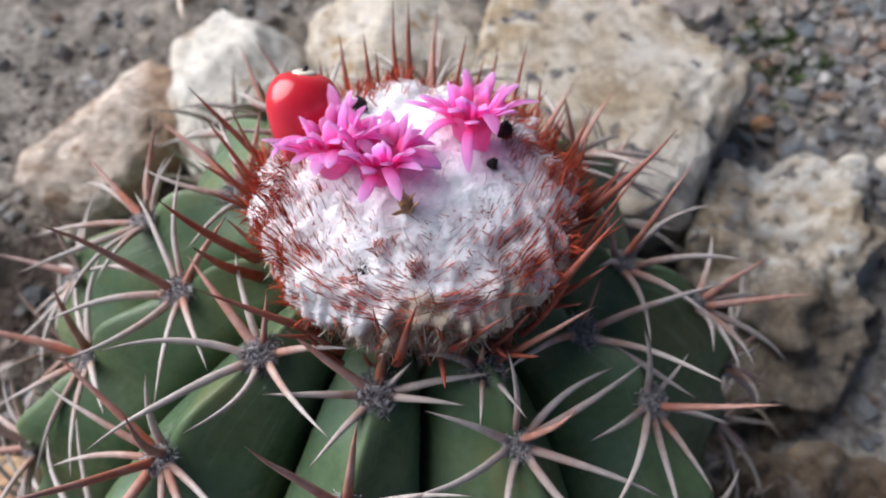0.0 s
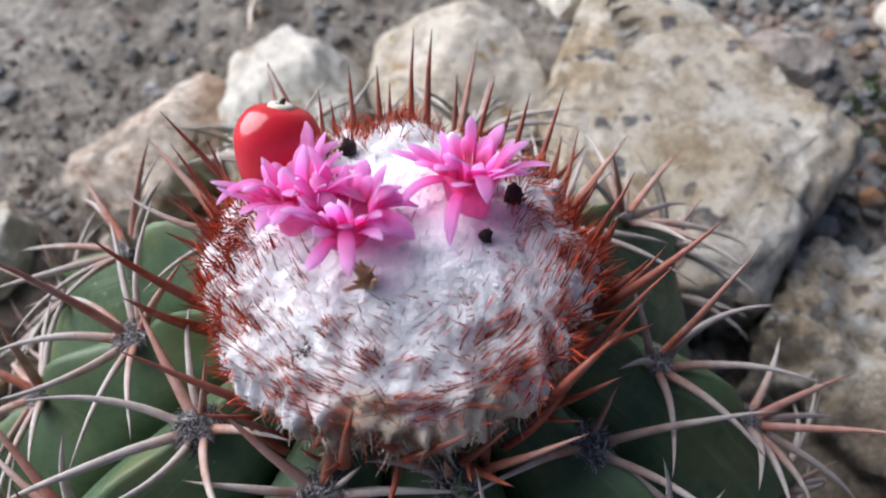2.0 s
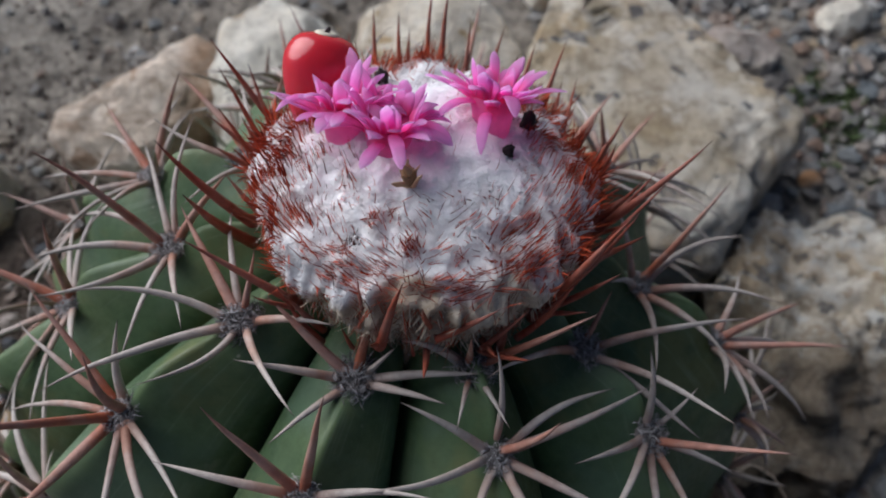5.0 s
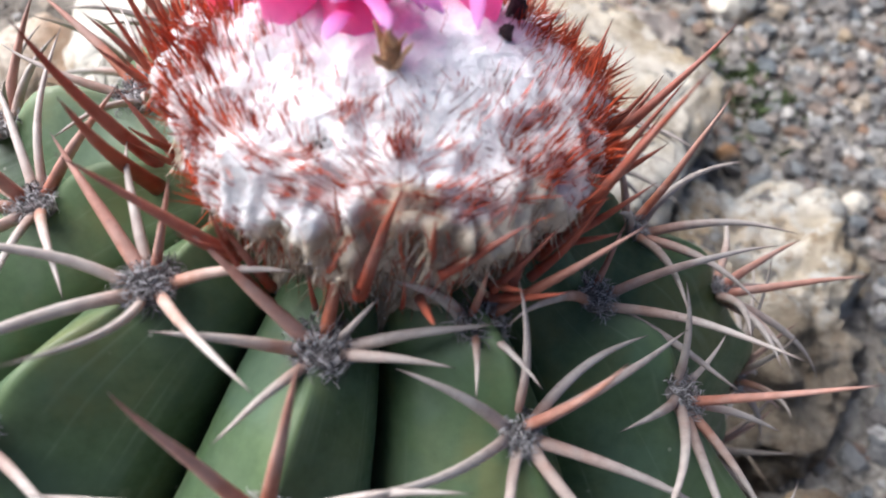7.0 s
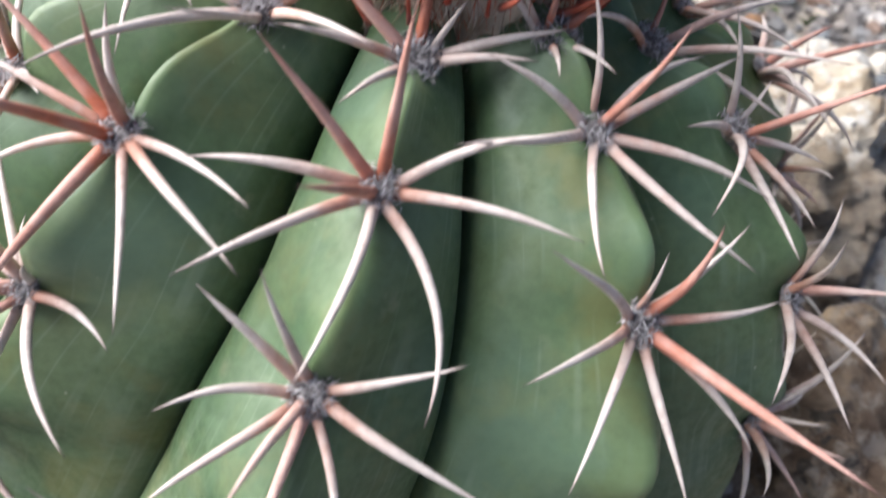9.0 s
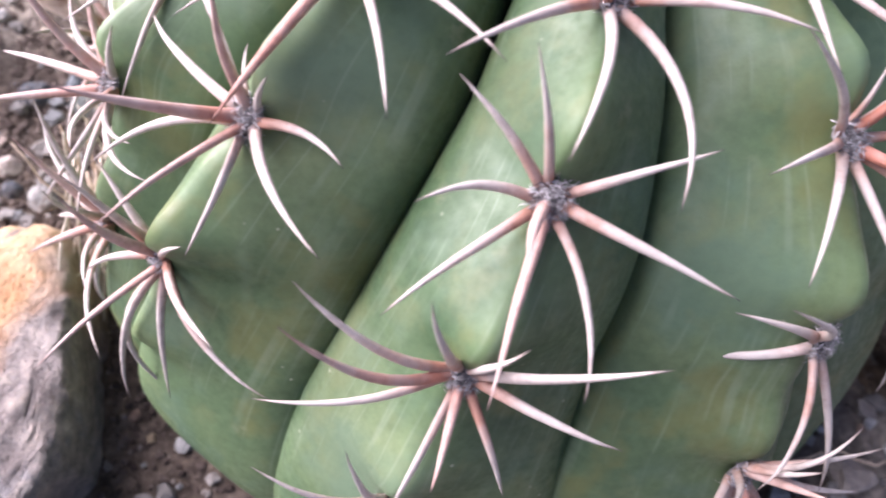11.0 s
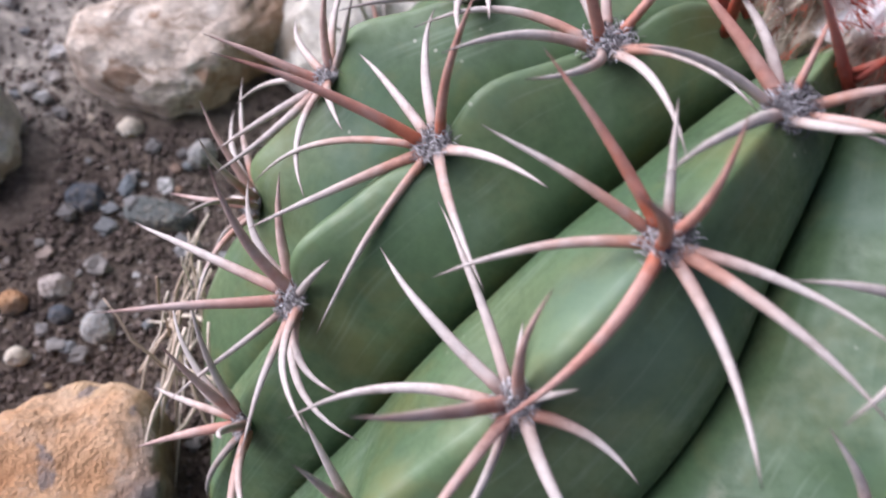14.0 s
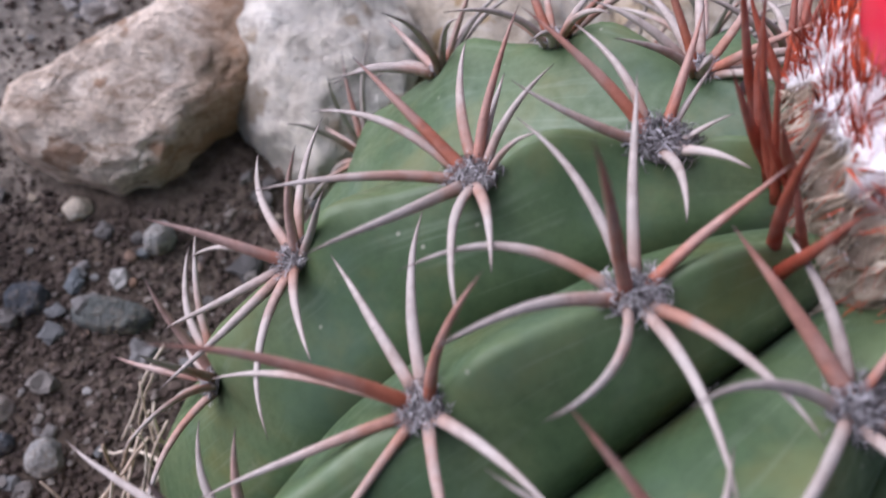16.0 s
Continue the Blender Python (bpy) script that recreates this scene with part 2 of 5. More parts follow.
def make_pebble():
    m, nt, b = mat("pebbles", 0.75, 0.35)
    g = nt.nodes.new("ShaderNodeNewGeometry").outputs["Random Per Island"]
    o = nt.nodes.new("ShaderNodeObjectInfo").outputs["Random"]
    a = nt.nodes.new("ShaderNodeMath")
    a.operation = "ADD"
    nt.links.new(g, a.inputs[0])
    nt.links.new(o, a.inputs[1])
    f = nt.nodes.new("ShaderNodeMath")
    f.operation = "FRACT"
    nt.links.new(a.outputs[0], f.inputs[0])
    c = ramp(nt, f.outputs[0], [(0.0, (0.101, 0.094, 0.090)), (0.2, (0.202, 0.180, 0.158)), (0.38, (0.130, 0.144, 0.151)),
                                (0.52, (0.274, 0.245, 0.216)), (0.66, (0.202, 0.122, 0.079)), (0.78, (0.180, 0.180, 0.176)), (0.92, (0.418, 0.396, 0.367)), (1.0, (0.288, 0.209, 0.122))])
    n = tex_noise(nt, coords(nt), 380, 5, 0.65)
    c = mix(nt, c, ramp(nt, n, [(0.3, (0.6, 0.6, 0.6)), (0.7, (1.25, 1.25, 1.25))]), 0.8, "MULTIPLY")
    nt.links.new(c, b.inputs["Base Color"])
    bump(nt, b, n, 0.5, 0.001)
    return m


def make_fruit():
    m, nt, b = mat("fruit_skin", 0.16, 0.6)
    n = tex_noise(nt, coords(nt), 90, 3)
    t = attribute(nt, "along")
    c = ramp(nt, t, [(0.0, (0.76, 0.16, 0.24)), (0.40, (0.66, 0.035, 0.065)), (1.0, (0.58, 0.014, 0.024))])
    c = mix(nt, c, ramp(nt, n, [(0.3, (0.85, 0.8, 0.8)), (0.7, (1.1, 1.1, 1.1))]), 0.6, "MULTIPLY")
    nt.links.new(c, b.inputs["Base Color"])
    b.inputs["Subsurface Weight"].default_value = 0.2
    b.inputs["Subsurface Radius"].default_value = (0.006, 0.001, 0.001)
    b.inputs["Subsurface Scale"].default_value = 0.5
    return m


SKIN = make_skin()
SPINE = make_spine("spine_radial", (0.37, 0.195, 0.14), (0.45, 0.395, 0.355), (0.20, 0.135, 0.118))
SPINE_RED = make_spine("spine_central", (0.38, 0.115, 0.060), (0.41, 0.21, 0.16), (0.15, 0.08, 0.075), 0.25)
SPINE_OLD = make_spine("spine_central_faded", (0.37, 0.16, 0.11), (0.44, 0.30, 0.255), (0.19, 0.115, 0.105), 0.35)
SPINE_COLLAR = make_spine("spine_collar", (0.27, 0.040, 0.020), (0.33, 0.085, 0.050), (0.13, 0.055, 0.048), 0.16)
GREY_WOOL = make_wool("areole_felt", (0.06, 0.05, 0.048), (0.27, 0.25, 0.245), 900)
GREY_HAIR = make_strand("areole_hair", (0.04, 0.034, 0.033), (0.66, 0.63, 0.63))
DARK_HAIR = make_strand("areole_dark_hair", (0.025, 0.02, 0.02), (0.46, 0.44, 0.45))
WHITE_WOOL = make_wool("cephalium_wool", (0.74, 0.72, 0.71), (0.92, 0.91, 0.91))
WHITE_HAIR = make_strand("cephalium_hair", (0.80, 0.78, 0.78), (0.95, 0.94, 0.94))
DUN_HAIR = make_strand("old_wool", (0.24, 0.17, 0.115), (0.72, 0.63, 0.49))
BRISTLE = make_strand("bristle", (0.09, 0.020, 0.015), (0.66, 0.105, 0.040))
PETAL = make_petal("petal", (1.0, 0.16, 0.52), (1.0, 0.50, 0.84), (1.0, 0.76, 0.99))
TUBE = make_petal("flower_tube", (0.97, 0.68, 0.80), (0.98, 0.46, 0.72), (1.0, 0.26, 0.62))
STIGMA = make_strand("stigma", (0.85, 0.45, 0.55), (0.9, 0.6, 0.6))
FRUIT = make_fruit()
SCAR = make_strand("fruit_scar", (0.66, 0.60, 0.47), (0.72, 0.66, 0.52))
DRY = make_strand("dry_flower", (0.38, 0.22, 0.12), (0.66, 0.48, 0.30))
CHAR = make_strand("dark_remnant", (0.022, 0.016, 0.018), (0.06, 0.042, 0.042))
STRAW = make_strand("dry_straw", (0.42, 0.31, 0.22), (0.74, 0.65, 0.53))
LEAF = make_strand("weed_leaf", (0.035, 0.055, 0.02), (0.09, 0.12, 0.05))
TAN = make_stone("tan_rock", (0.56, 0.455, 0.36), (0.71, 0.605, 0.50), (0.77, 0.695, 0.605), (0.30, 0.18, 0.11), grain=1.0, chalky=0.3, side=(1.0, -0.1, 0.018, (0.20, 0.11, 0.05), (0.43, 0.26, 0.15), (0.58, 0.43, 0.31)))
CREAM = make_stone("cream_rock", (0.54, 0.46, 0.35), (0.71, 0.63, 0.51), (0.76, 0.71, 0.61), (0.40, 0.27, 0.13))
PALE = make_stone("pale_grey_rock", (0.66, 0.60, 0.50), (0.80, 0.745, 0.64), (0.85, 0.81, 0.72), (0.42, 0.33, 0.23), cracked=0.2)
BLOCK = make_stone("sandstone", (0.40, 0.315, 0.20), (0.54, 0.465, 0.355), (0.64, 0.595, 0.51), (0.065, 0.07, 0.085), cracked=0.5)
# the dark brown front side paints this rock's shaded face into the colour
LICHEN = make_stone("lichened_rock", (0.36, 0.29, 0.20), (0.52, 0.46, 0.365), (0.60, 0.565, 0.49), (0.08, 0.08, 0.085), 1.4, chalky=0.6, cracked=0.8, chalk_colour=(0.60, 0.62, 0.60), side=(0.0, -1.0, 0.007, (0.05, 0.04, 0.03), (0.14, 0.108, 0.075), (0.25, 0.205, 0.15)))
BROWN = make_stone("brown_rock", (0.10, 0.066, 0.043), (0.16, 0.112, 0.073), (0.21, 0.165, 0.118), (0.04, 0.036, 0.032), 1.3, chalky=0.2, cracked=0.7)
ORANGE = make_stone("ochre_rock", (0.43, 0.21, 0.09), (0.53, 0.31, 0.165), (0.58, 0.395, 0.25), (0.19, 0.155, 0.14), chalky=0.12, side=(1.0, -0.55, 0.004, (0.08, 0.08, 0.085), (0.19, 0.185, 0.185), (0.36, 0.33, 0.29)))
ROSE = make_stone("rose_rock", (0.40, 0.33, 0.29), (0.53, 0.46, 0.405), (0.60, 0.545, 0.49), (0.26, 0.21, 0.18))
SLATE = make_stone("slate_pebble", (0.085, 0.095, 0.11), (0.13, 0.14, 0.155), (0.18, 0.19, 0.20), (0.05, 0.055, 0.075), 2.0, chalky=0.1)
GREYGREEN = make_stone("grey_green_pebble", (0.13, 0.14, 0.13), (0.19, 0.20, 0.185), (0.25, 0.26, 0.24), (0.07, 0.075, 0.08), 2.0, chalky=0.1)
ASH = make_stone("ash_grey_pebble", (0.33, 0.32, 0.30), (0.44, 0.43, 0.405), (0.52, 0.505, 0.475), (0.20, 0.19, 0.18), 2.0, chalky=0.2)
SOIL = make_soil()
PEBBLE = make_pebble()


# ---- building helpers ----
def link(name, verts, faces, material, parent=None, label="", smooth=True, along=None, attr="along"):
    me = bpy.data.meshes.new(name)
    me.from_pydata([tuple(v) for v in verts], [], faces)
    if along is not None:
        a = me.attributes.new(attr, "FLOAT", "POINT")
        a.data.foreach_set("value", list(along))
    me.materials.append(material)
    if smooth:
        me.polygons.foreach_set("use_smooth", [True] * len(me.polygons))
    me.update()
    ob = new(name, me)
    ob.parent = parent
    if label:
        tagged(ob, label)
    return ob


def frame_of(axis):
    z = Vector(axis).normalized()
    x = z.orthogonal().normalized()
    return x, z.cross(x), z


def tube(points, radii, sides=7, squash=1.0):
    """A tapered tube along points. Returns verts, faces and the share of the way along for each vert."""
    pts = [Vector(p) for p in points]
    verts, faces, along = [], [], []
    x = (pts[-1] - pts[0]).orthogonal().normalized()
    n = len(pts)
    for i, p in enumerate(pts):
        d = (pts[min(i + 1, n - 1)] - pts[max(i - 1, 0)]).normalized()
        x = (x - d * x.dot(d)).normalized()
        y = d.cross(x)
        for k in range(sides):
            a = 2 * math.pi * k / sides
            verts.append(p + (x * math.cos(a) + y * math.sin(a) * squash) * radii[i])
            along.append(i / (n - 1))
    for i in range(n - 1):
        for k in range(sides):
            k2 = (k + 1) % sides
            faces.append((i * sides + k, i * sides + k2, (i + 1) * sides + k2, (i + 1) * sides + k))
    faces.append(tuple(range(sides))[::-1])
    faces.append(tuple((n - 1) * sides + k for k in range(sides)))
    return verts, faces, along


def strand(verts, faces, base, way, length, width, curl, rng):
    """One flat bent hair of two quads and a tip, added to verts and faces."""
    way = way.normalized()
    side = way.cross(Vector((rng.uniform(-1, 1), rng.uniform(-1, 1), rng.uniform(-1, 1)))).normalized()
    bend = side.cross(way) * curl * length
    i = len(verts)
    for f, w in ((0, 1.0), (0.5, 0.8)):
        c = base + way * length * f + bend * f * f
        verts += [c - side * width * w / 2, c + side * width * w / 2]
    verts.append(base + way * length + bend)
    faces += [(i, i + 1, i + 3, i + 2), (i + 2, i + 3, i + 4)]


# ---- the cactus ----
R, H = 0.0999, 0.0704
AXIS = Vector((0.0541, 0.1788, 0.9824))
CENTRE = Vector((0, 0, 0.0658))
ex = Vector((0, 1, 0)).cross(AXIS).normalized()
ey = AXIS.cross(ex)
LEAN = Matrix((ex, ey, AXIS)).transposed().to_4x4()
LEAN.translation = CENTRE
cactus = new("cactus")
cactus.matrix_world = LEAN
tagged(cactus, "ribbed green cactus with white woolly cap, pink flowers, curved spines", "cactus")

# the crest of each rib, as latitude and azimuth from the top down; latitudes of the areoles on it
CRESTS = [((67.5, -132.8), (49.6, -134.8), (28.1, -136.5), (0, -141.8), (-24, -146)),
          ((68.7, -92.9), (54.5, -97.1), (32.7, -101.2), (6.3, -105.8), (-20, -110)),
          ((68.7, -55.6), (58.3, -57.9), (37.3, -62.5), (11.2, -67.9), (-14, -72)),
          ((60.8, -20.4), (46.4, -26.4), (21.8, -33.6), (-4, -38)),
          ((53.3, 5.3), (36.8, 0.6), (14, -2), (-10, -4)),
          ((62, 44), (44, 43), (20, 42), (-6, 42)),
          ((58, 81), (36, 83), (12, 85), (-12, 86)),
          ((64, 118), (44, 123), (22, 127), (-6, 131)),
          ((65.9, 155.9), (48.3, 165.7), (23.8, 170.1), (-2, 176)),
          ((60.5, 191.9), (39.3, 193.7), (11.6, 198.1), (-14, 201))]


# millimetres by which each areole's knob stands over (or below) the even round of the body
KNOBS = {0: ((67.5, 2.1), (49.6, 1.6), (28.1, -2.3), (0, 2.6)), 1: ((68.7, -0.9), (54.5, -0.4), (32.7, -3.2), (6.3, -1.5)),
         2: ((68.7, 2.0), (58.3, -0.3), (37.3, -2.1), (11.2, 0.0)), 3: ((60.8, -2.9), (46.4, -0.9), (21.8, 0.0)),
         4: ((53.3, -1.8), (36.8, 1.8)), 8: ((65.9, 0.0), (48.3, 0.0), (23.8, -0.9)), 9: ((60.5, 0.3), (39.3, -3.0), (11.6, 0.0))}


def knob_lift(i, lat):
    w = [(math.exp(-((lat - a) / 8) ** 2), mm) for a, mm in KNOBS.get(i, ())]
    return sum(k * mm for k, mm in w) * 0.001 / max(1.0, sum(k for k, _ in w))


def crest_azimuth(i, lat):
    turns, i = divmod(i, len(CRESTS))
    lats, azs = zip(*CRESTS[i][::-1])
    return sum(float(np.interp(lat + d, lats, azs)) for d in (-5, 0, 5)) / 3 + 360 * turns


def groove_azimuth(i, lat):
    """The groove between rib i and the next; the first is shifted up to 3 degrees to fit the camera's view."""
    even = (crest_azimuth(i, lat) + crest_azimuth(i + 1, lat)) / 2
    return even + (3.0 * max(0.0, min(1.0, (62 - lat) / 25)) if i % len(CRESTS) == 0 else 0.0)


def on_body(az, lat, inset=0.0, lift=0.0):
    """A place on the body: inset is how deep a groove cuts, lift how far a bulge stands out."""
    a, f = radians(az), radians(lat)
    down = min(1.0, max(0.0, -lat / 68))
    c = math.cos(f) if lat > 0 else 1 + 0.13 * math.sin(down * math.pi * 0.75) - 0.25 * down ** 6
    q = Vector((R * c * math.cos(a), R * c * math.sin(a), H * math.sin(f) if lat > 0 else -0.092 * down))
    n = Vector((q.x / R ** 2, q.y / R ** 2, q.z / H ** 2)).normalized()
    out = Vector((math.cos(a), math.sin(a), 0))
    return q - (out * 0.8 + n * 0.55) * inset + n * lift


def groove_depth(lat):
    return 0.025 * min(1, max(0.4, math.cos(radians(max(lat, 0))) * 1.55)) * (1 - 0.45 * min(1, max(0, (26 - lat) / 46))) * (1 - 0.75 * min(1, max(0, (-22 - lat) / 28)))


def rib(i):
    lats = [a for a, _ in CRESTS[i]]
    rows, cols = 96, 44
    verts, faces, crest, across, down = [], [], [], [], []
    for r in range(rows + 1):
        lat = 82 - 150 * r / rows
        c = crest_azimuth(i, lat)
        lo, hi = groove_azimuth(i - 1, lat), groove_azimuth(i, lat)
        depth = groove_depth(lat)
        bulge = sum(math.exp(-((lat - a - 7.5) / 5.5) ** 2) * 0.0042 - math.exp(-((lat - a) / 3.6) ** 2) * 0.0016 for a in lats)
        knob = knob_lift(i, lat)
        waist = sum(math.exp(-((lat - a) / 8.0) ** 2) for a in lats)
        for k in range(cols + 1):
            # columns crowd together towards the grooves
            u = math.sin((k / cols - 0.5) * math.pi)
            u = 0.5 * u + 0.5 * (2 * k / cols - 1)
            az = c + (u * (hi - c) if u > 0 else -u * (lo - c))
            g = 0.57 * (math.sqrt(u * u + 0.004) - 0.0632) / 0.9388 + (0.18 + 0.30 * min(1, max(0, (lat - 28) / 25))) * abs(u) ** 12
            g *= 1 + 0.10 * waist * (1 - abs(u))
            near = max(0.0, 1 - abs(u) * 1.5)
            p = on_body(az, lat, depth * g, bulge * near ** 1.5 + knob * (1 - abs(u)) ** 0.7)
            wob = noise.noise(p * 60) * 0.0007 + noise.noise(p * 22 + Vector((3, 1, 7))) * 0.0012
            p += p.normalized() * wob * (1 - abs(u))
            verts.append(p)
            across.append(i * 7.0 + u)
            down.append(lat / 60)
            crest.append(max(0.0, 1 - abs(u) * 4.0) * (0.4 + 0.6 * max(0, min(1, bulge / 0.003))))
    for r in range(rows):
        for k in range(cols):
            a = r * (cols + 1) + k
            faces.append((a, a + cols + 1, a + cols + 2, a + 1))
    ob = link("rib", verts, faces, SKIN, cactus, along=crest, attr="crest")
    ob.data.attributes.new("across", "FLOAT", "POINT").data.foreach_set("value", across)
    ob.data.attributes.new("down", "FLOAT", "POINT").data.foreach_set("value", down)
    return ob


for i in range(len(CRESTS)):
    rib(i)


def groove_debris(count, seed):
    """Pale crumbs caught in the grooves."""
    rng = random.Random(seed)
    verts, faces = [], []
    for _ in range(count):
        i = rng.choice((-1, -1, 0, 0, 1, -2))
        lat = rng.uniform(8, 62)
        az = groove_azimuth(i, lat) + rng.gauss(0, 1.2)
        p = on_body(az, lat, groove_depth(lat) * 0.93)
        size = rng.choice((0.00025, 0.0003, 0.0004, 0.0007))
        flat = Vector((rng.uniform(0.6, 1.4), rng.uniform(0.6, 1.4), rng.uniform(0.5, 1)))
        o = len(verts)
        for q in ((1, 0, 0), (0, 1, 0), (-1, 0, 0), (0, -1, 0), (0, 0, 1), (0, 0, -1)):
            verts.append(p + Vector([q[k] * size * flat[k] * rng.uniform(0.7, 1.2) for k in range(3)]))
        faces += [(o + a, o + c, o + 4) for a, c in ((0, 1), (1, 2), (2, 3), (3, 0))] + [(o + c, o + a, o + 5) for a, c in ((0, 1), (1, 2), (2, 3), (3, 0))]
    tagged(link("debris", verts, faces, SPECK, cactus), kind="stuff")


SPECK = make_strand("pale_debris", (0.35, 0.33, 0.29), (0.75, 0.72, 0.68))
groove_debris(90, 8)


# one tuft of grey felt with short hairs, shared by all areoles
def tuft_mesh(seed, wiry=False):
    rng = random.Random(seed)
    verts, faces = [], []
    rows, cols = 5, 12
    for r in range(rows + 1):
        a = r / rows * math.pi / 2
        for k in range(cols):
            t = 2 * math.pi * k / cols
            w = 1 + 0.25 * noise.noise(Vector((math.cos(t) * 2, math.sin(t) * 2, seed + r)))
            verts.append(Vector((0.0036 * w * math.cos(a) * math.cos(t), 0.0030 * w * math.cos(a) * math.sin(t), 0.0022 * math.sin(a) * w - 0.0008)))
    for r in range(rows):
        for k in range(cols):
            k2 = (k + 1) % cols
            faces.append((r * cols + k, r * cols + k2, (r + 1) * cols + k2, (r + 1) * cols + k))
    me = bpy.data.meshes.new("areole")
    me.from_pydata([tuple(v) for v in verts], [], faces)
    me.materials.append(GREY_WOOL)
    me.polygons.foreach_set("use_smooth", [True] * len(faces))
    verts, faces = [], []
    for _ in range(430 if wiry else 360):
        # short hairs curled into loops
        t, rr = rng.uniform(0, 6.283), math.sqrt(rng.random())
        base = Vector((0.0042 * rr * math.cos(t), 0.0036 * rr * math.sin(t), 0.0017 * (1 - rr * rr)))
        way = Vector((math.cos(t) * rr + rng.uniform(-0.7, 0.7), math.sin(t) * rr + rng.uniform(-0.7, 0.7), rng.uniform(0.2, 1.1))).normalized()
        side = way.cross(Vector((rng.uniform(-1, 1), rng.uniform(-1, 1), rng.uniform(-1, 1)))).normalized()
        bow = side.cross(way)
        radius, turn = rng.uniform(0.0003, 0.0010) * (1.25 if wiry else 1), rng.uniform(1.4, 4.4)
        width = rng.uniform(0.00010, 0.00021)
        o, n = len(verts), 6
        for k in range(n + 1):
            a = turn * k / n
            c = base + (way * math.sin(a) + bow * (1 - math.cos(a))) * radius + way * (0.0004 * k / n) + side * (0.0003 * k / n)
            w = width * (1 - 0.75 * (k / n) ** 2) / 2
            verts += [c - side * w, c + side * w]
        faces += [(o + 2 * k, o + 2 * k + 1, o + 2 * k + 3, o + 2 * k + 2) for k in range(n)]
    hair = bpy.data.meshes.new("felt_hairs")
    hair.from_pydata([tuple(v) for v in verts], [], faces)
    hair.materials.append(DARK_HAIR if wiry else GREY_HAIR)
    return me, hair


TUFTS = [tuft_mesh(s) for s in range(3)]
WIRY = [tuft_mesh(s, True) for s in (3, 4)]
spine_rng = random.Random(5)


def spine(parent, base, way, length, bow, thick, material):
    """One curved spine, nearly even in width before it tapers to its point; way is the way to its tip and bow bends it."""
    way = way.normalized()
    tip = base + way * length
    mid = base + way * length * 0.5 + bow * length
    pts, rad = [], []
    n = 13
    for i in range(n):
        t = 1 - (1 - i / (n - 1)) ** 1.15
        p = base * (1 - t) ** 2 + mid * 2 * t * (1 - t) + tip * t * t
        pts.append(p + Vector((noise.noise(p * 70), noise.noise(p * 70 + Vector((9, 0, 0))), 0)) * 0.0007 * t)
        rad.append(thick * max(0.05, (1 - t ** 1.7) ** 0.9) * (1 + 0.10 * math.exp(-(t / 0.06) ** 2) + 0.05 * noise.noise(p * 260)))
    v, f, al = tube(pts, rad, 8, 0.80)
    return link("spine", v, f, material, parent, along=al)


def areole(az, lat, lift, spines):
    """A felt tuft with its spines. A spine is (heading, rise, millimetres, 1 if it is a reddish central one);
    heading 0 runs down the rib."""
    p = on_body(az, lat, 0.0, lift * 0.001)
    a = radians(az)
    n = Vector((p.x / R ** 2, p.y / R ** 2, max(p.z, 0) / H ** 2)).normalized()
    out = Vector((math.cos(a), math.sin(a), 0 if lat > 8 else lat / 20 - 0.4))
    u = (out - n * out.dot(n)).normalized()
    w = n.cross(u)
    me, hair = WIRY[spine_rng.randrange(2)] if lat > 64 else TUFTS[spine_rng.randrange(3)]
    tuft = new("areole", me)
    tuft.parent = cactus
    fuzz = tagged(new("felt_hairs", hair), kind="stuff")
    fuzz.parent = tuft
    size = spine_rng.uniform(0.85, 1.15) * (1.2 if lat > 64 else 1.0)
    basis = Matrix((u * size, w * size, n * size)).transposed().to_4x4()
    basis.translation = p
    tuft.matrix_local = basis
    inv = basis.inverted()
    for s in spines:
        head, rise, mm = s[:3]
        central = len(s) > 3 and s[3] == 1
        h, e = radians(head), radians(rise)
        way = (u * math.cos(h) + w * math.sin(h)) * math.cos(e) + n * math.sin(e)
        flat = (u * math.cos(h) + w * math.sin(h))
        base = p + flat * (0.0012 if central else 0.0024) - n * 0.0002
        tip = p + way * mm * 0.001
        d = tip - base
        axis = d.normalized()
        if len(s) > 4:
            # a bend of its own: over the body, and to the side
            bow = n * s[4] + axis.cross(n).normalized() * s[5]
        else:
            bow = n * (0.06 if central else max(0.07, spine_rng.uniform(0.16, 0.30) - rise * 0.0025)) - u * spine_rng.uniform(0.02, 0.07) * (0.6 if central else 2.0)
            bow += axis.cross(n).normalized() * spine_rng.uniform(-0.06, 0.06)
        bow -= axis * bow.dot(axis)
        thick = spine_rng.uniform(0.00088, 0.00108) * (1.15 if central else 1.0)
        if mm < 18:
            thick *= 0.75
        ob = spine(tuft, base, d, d.length, bow, thick, (SPINE_RED if lat > 36 else SPINE_OLD) if central else SPINE)
        ob.matrix_local = inv


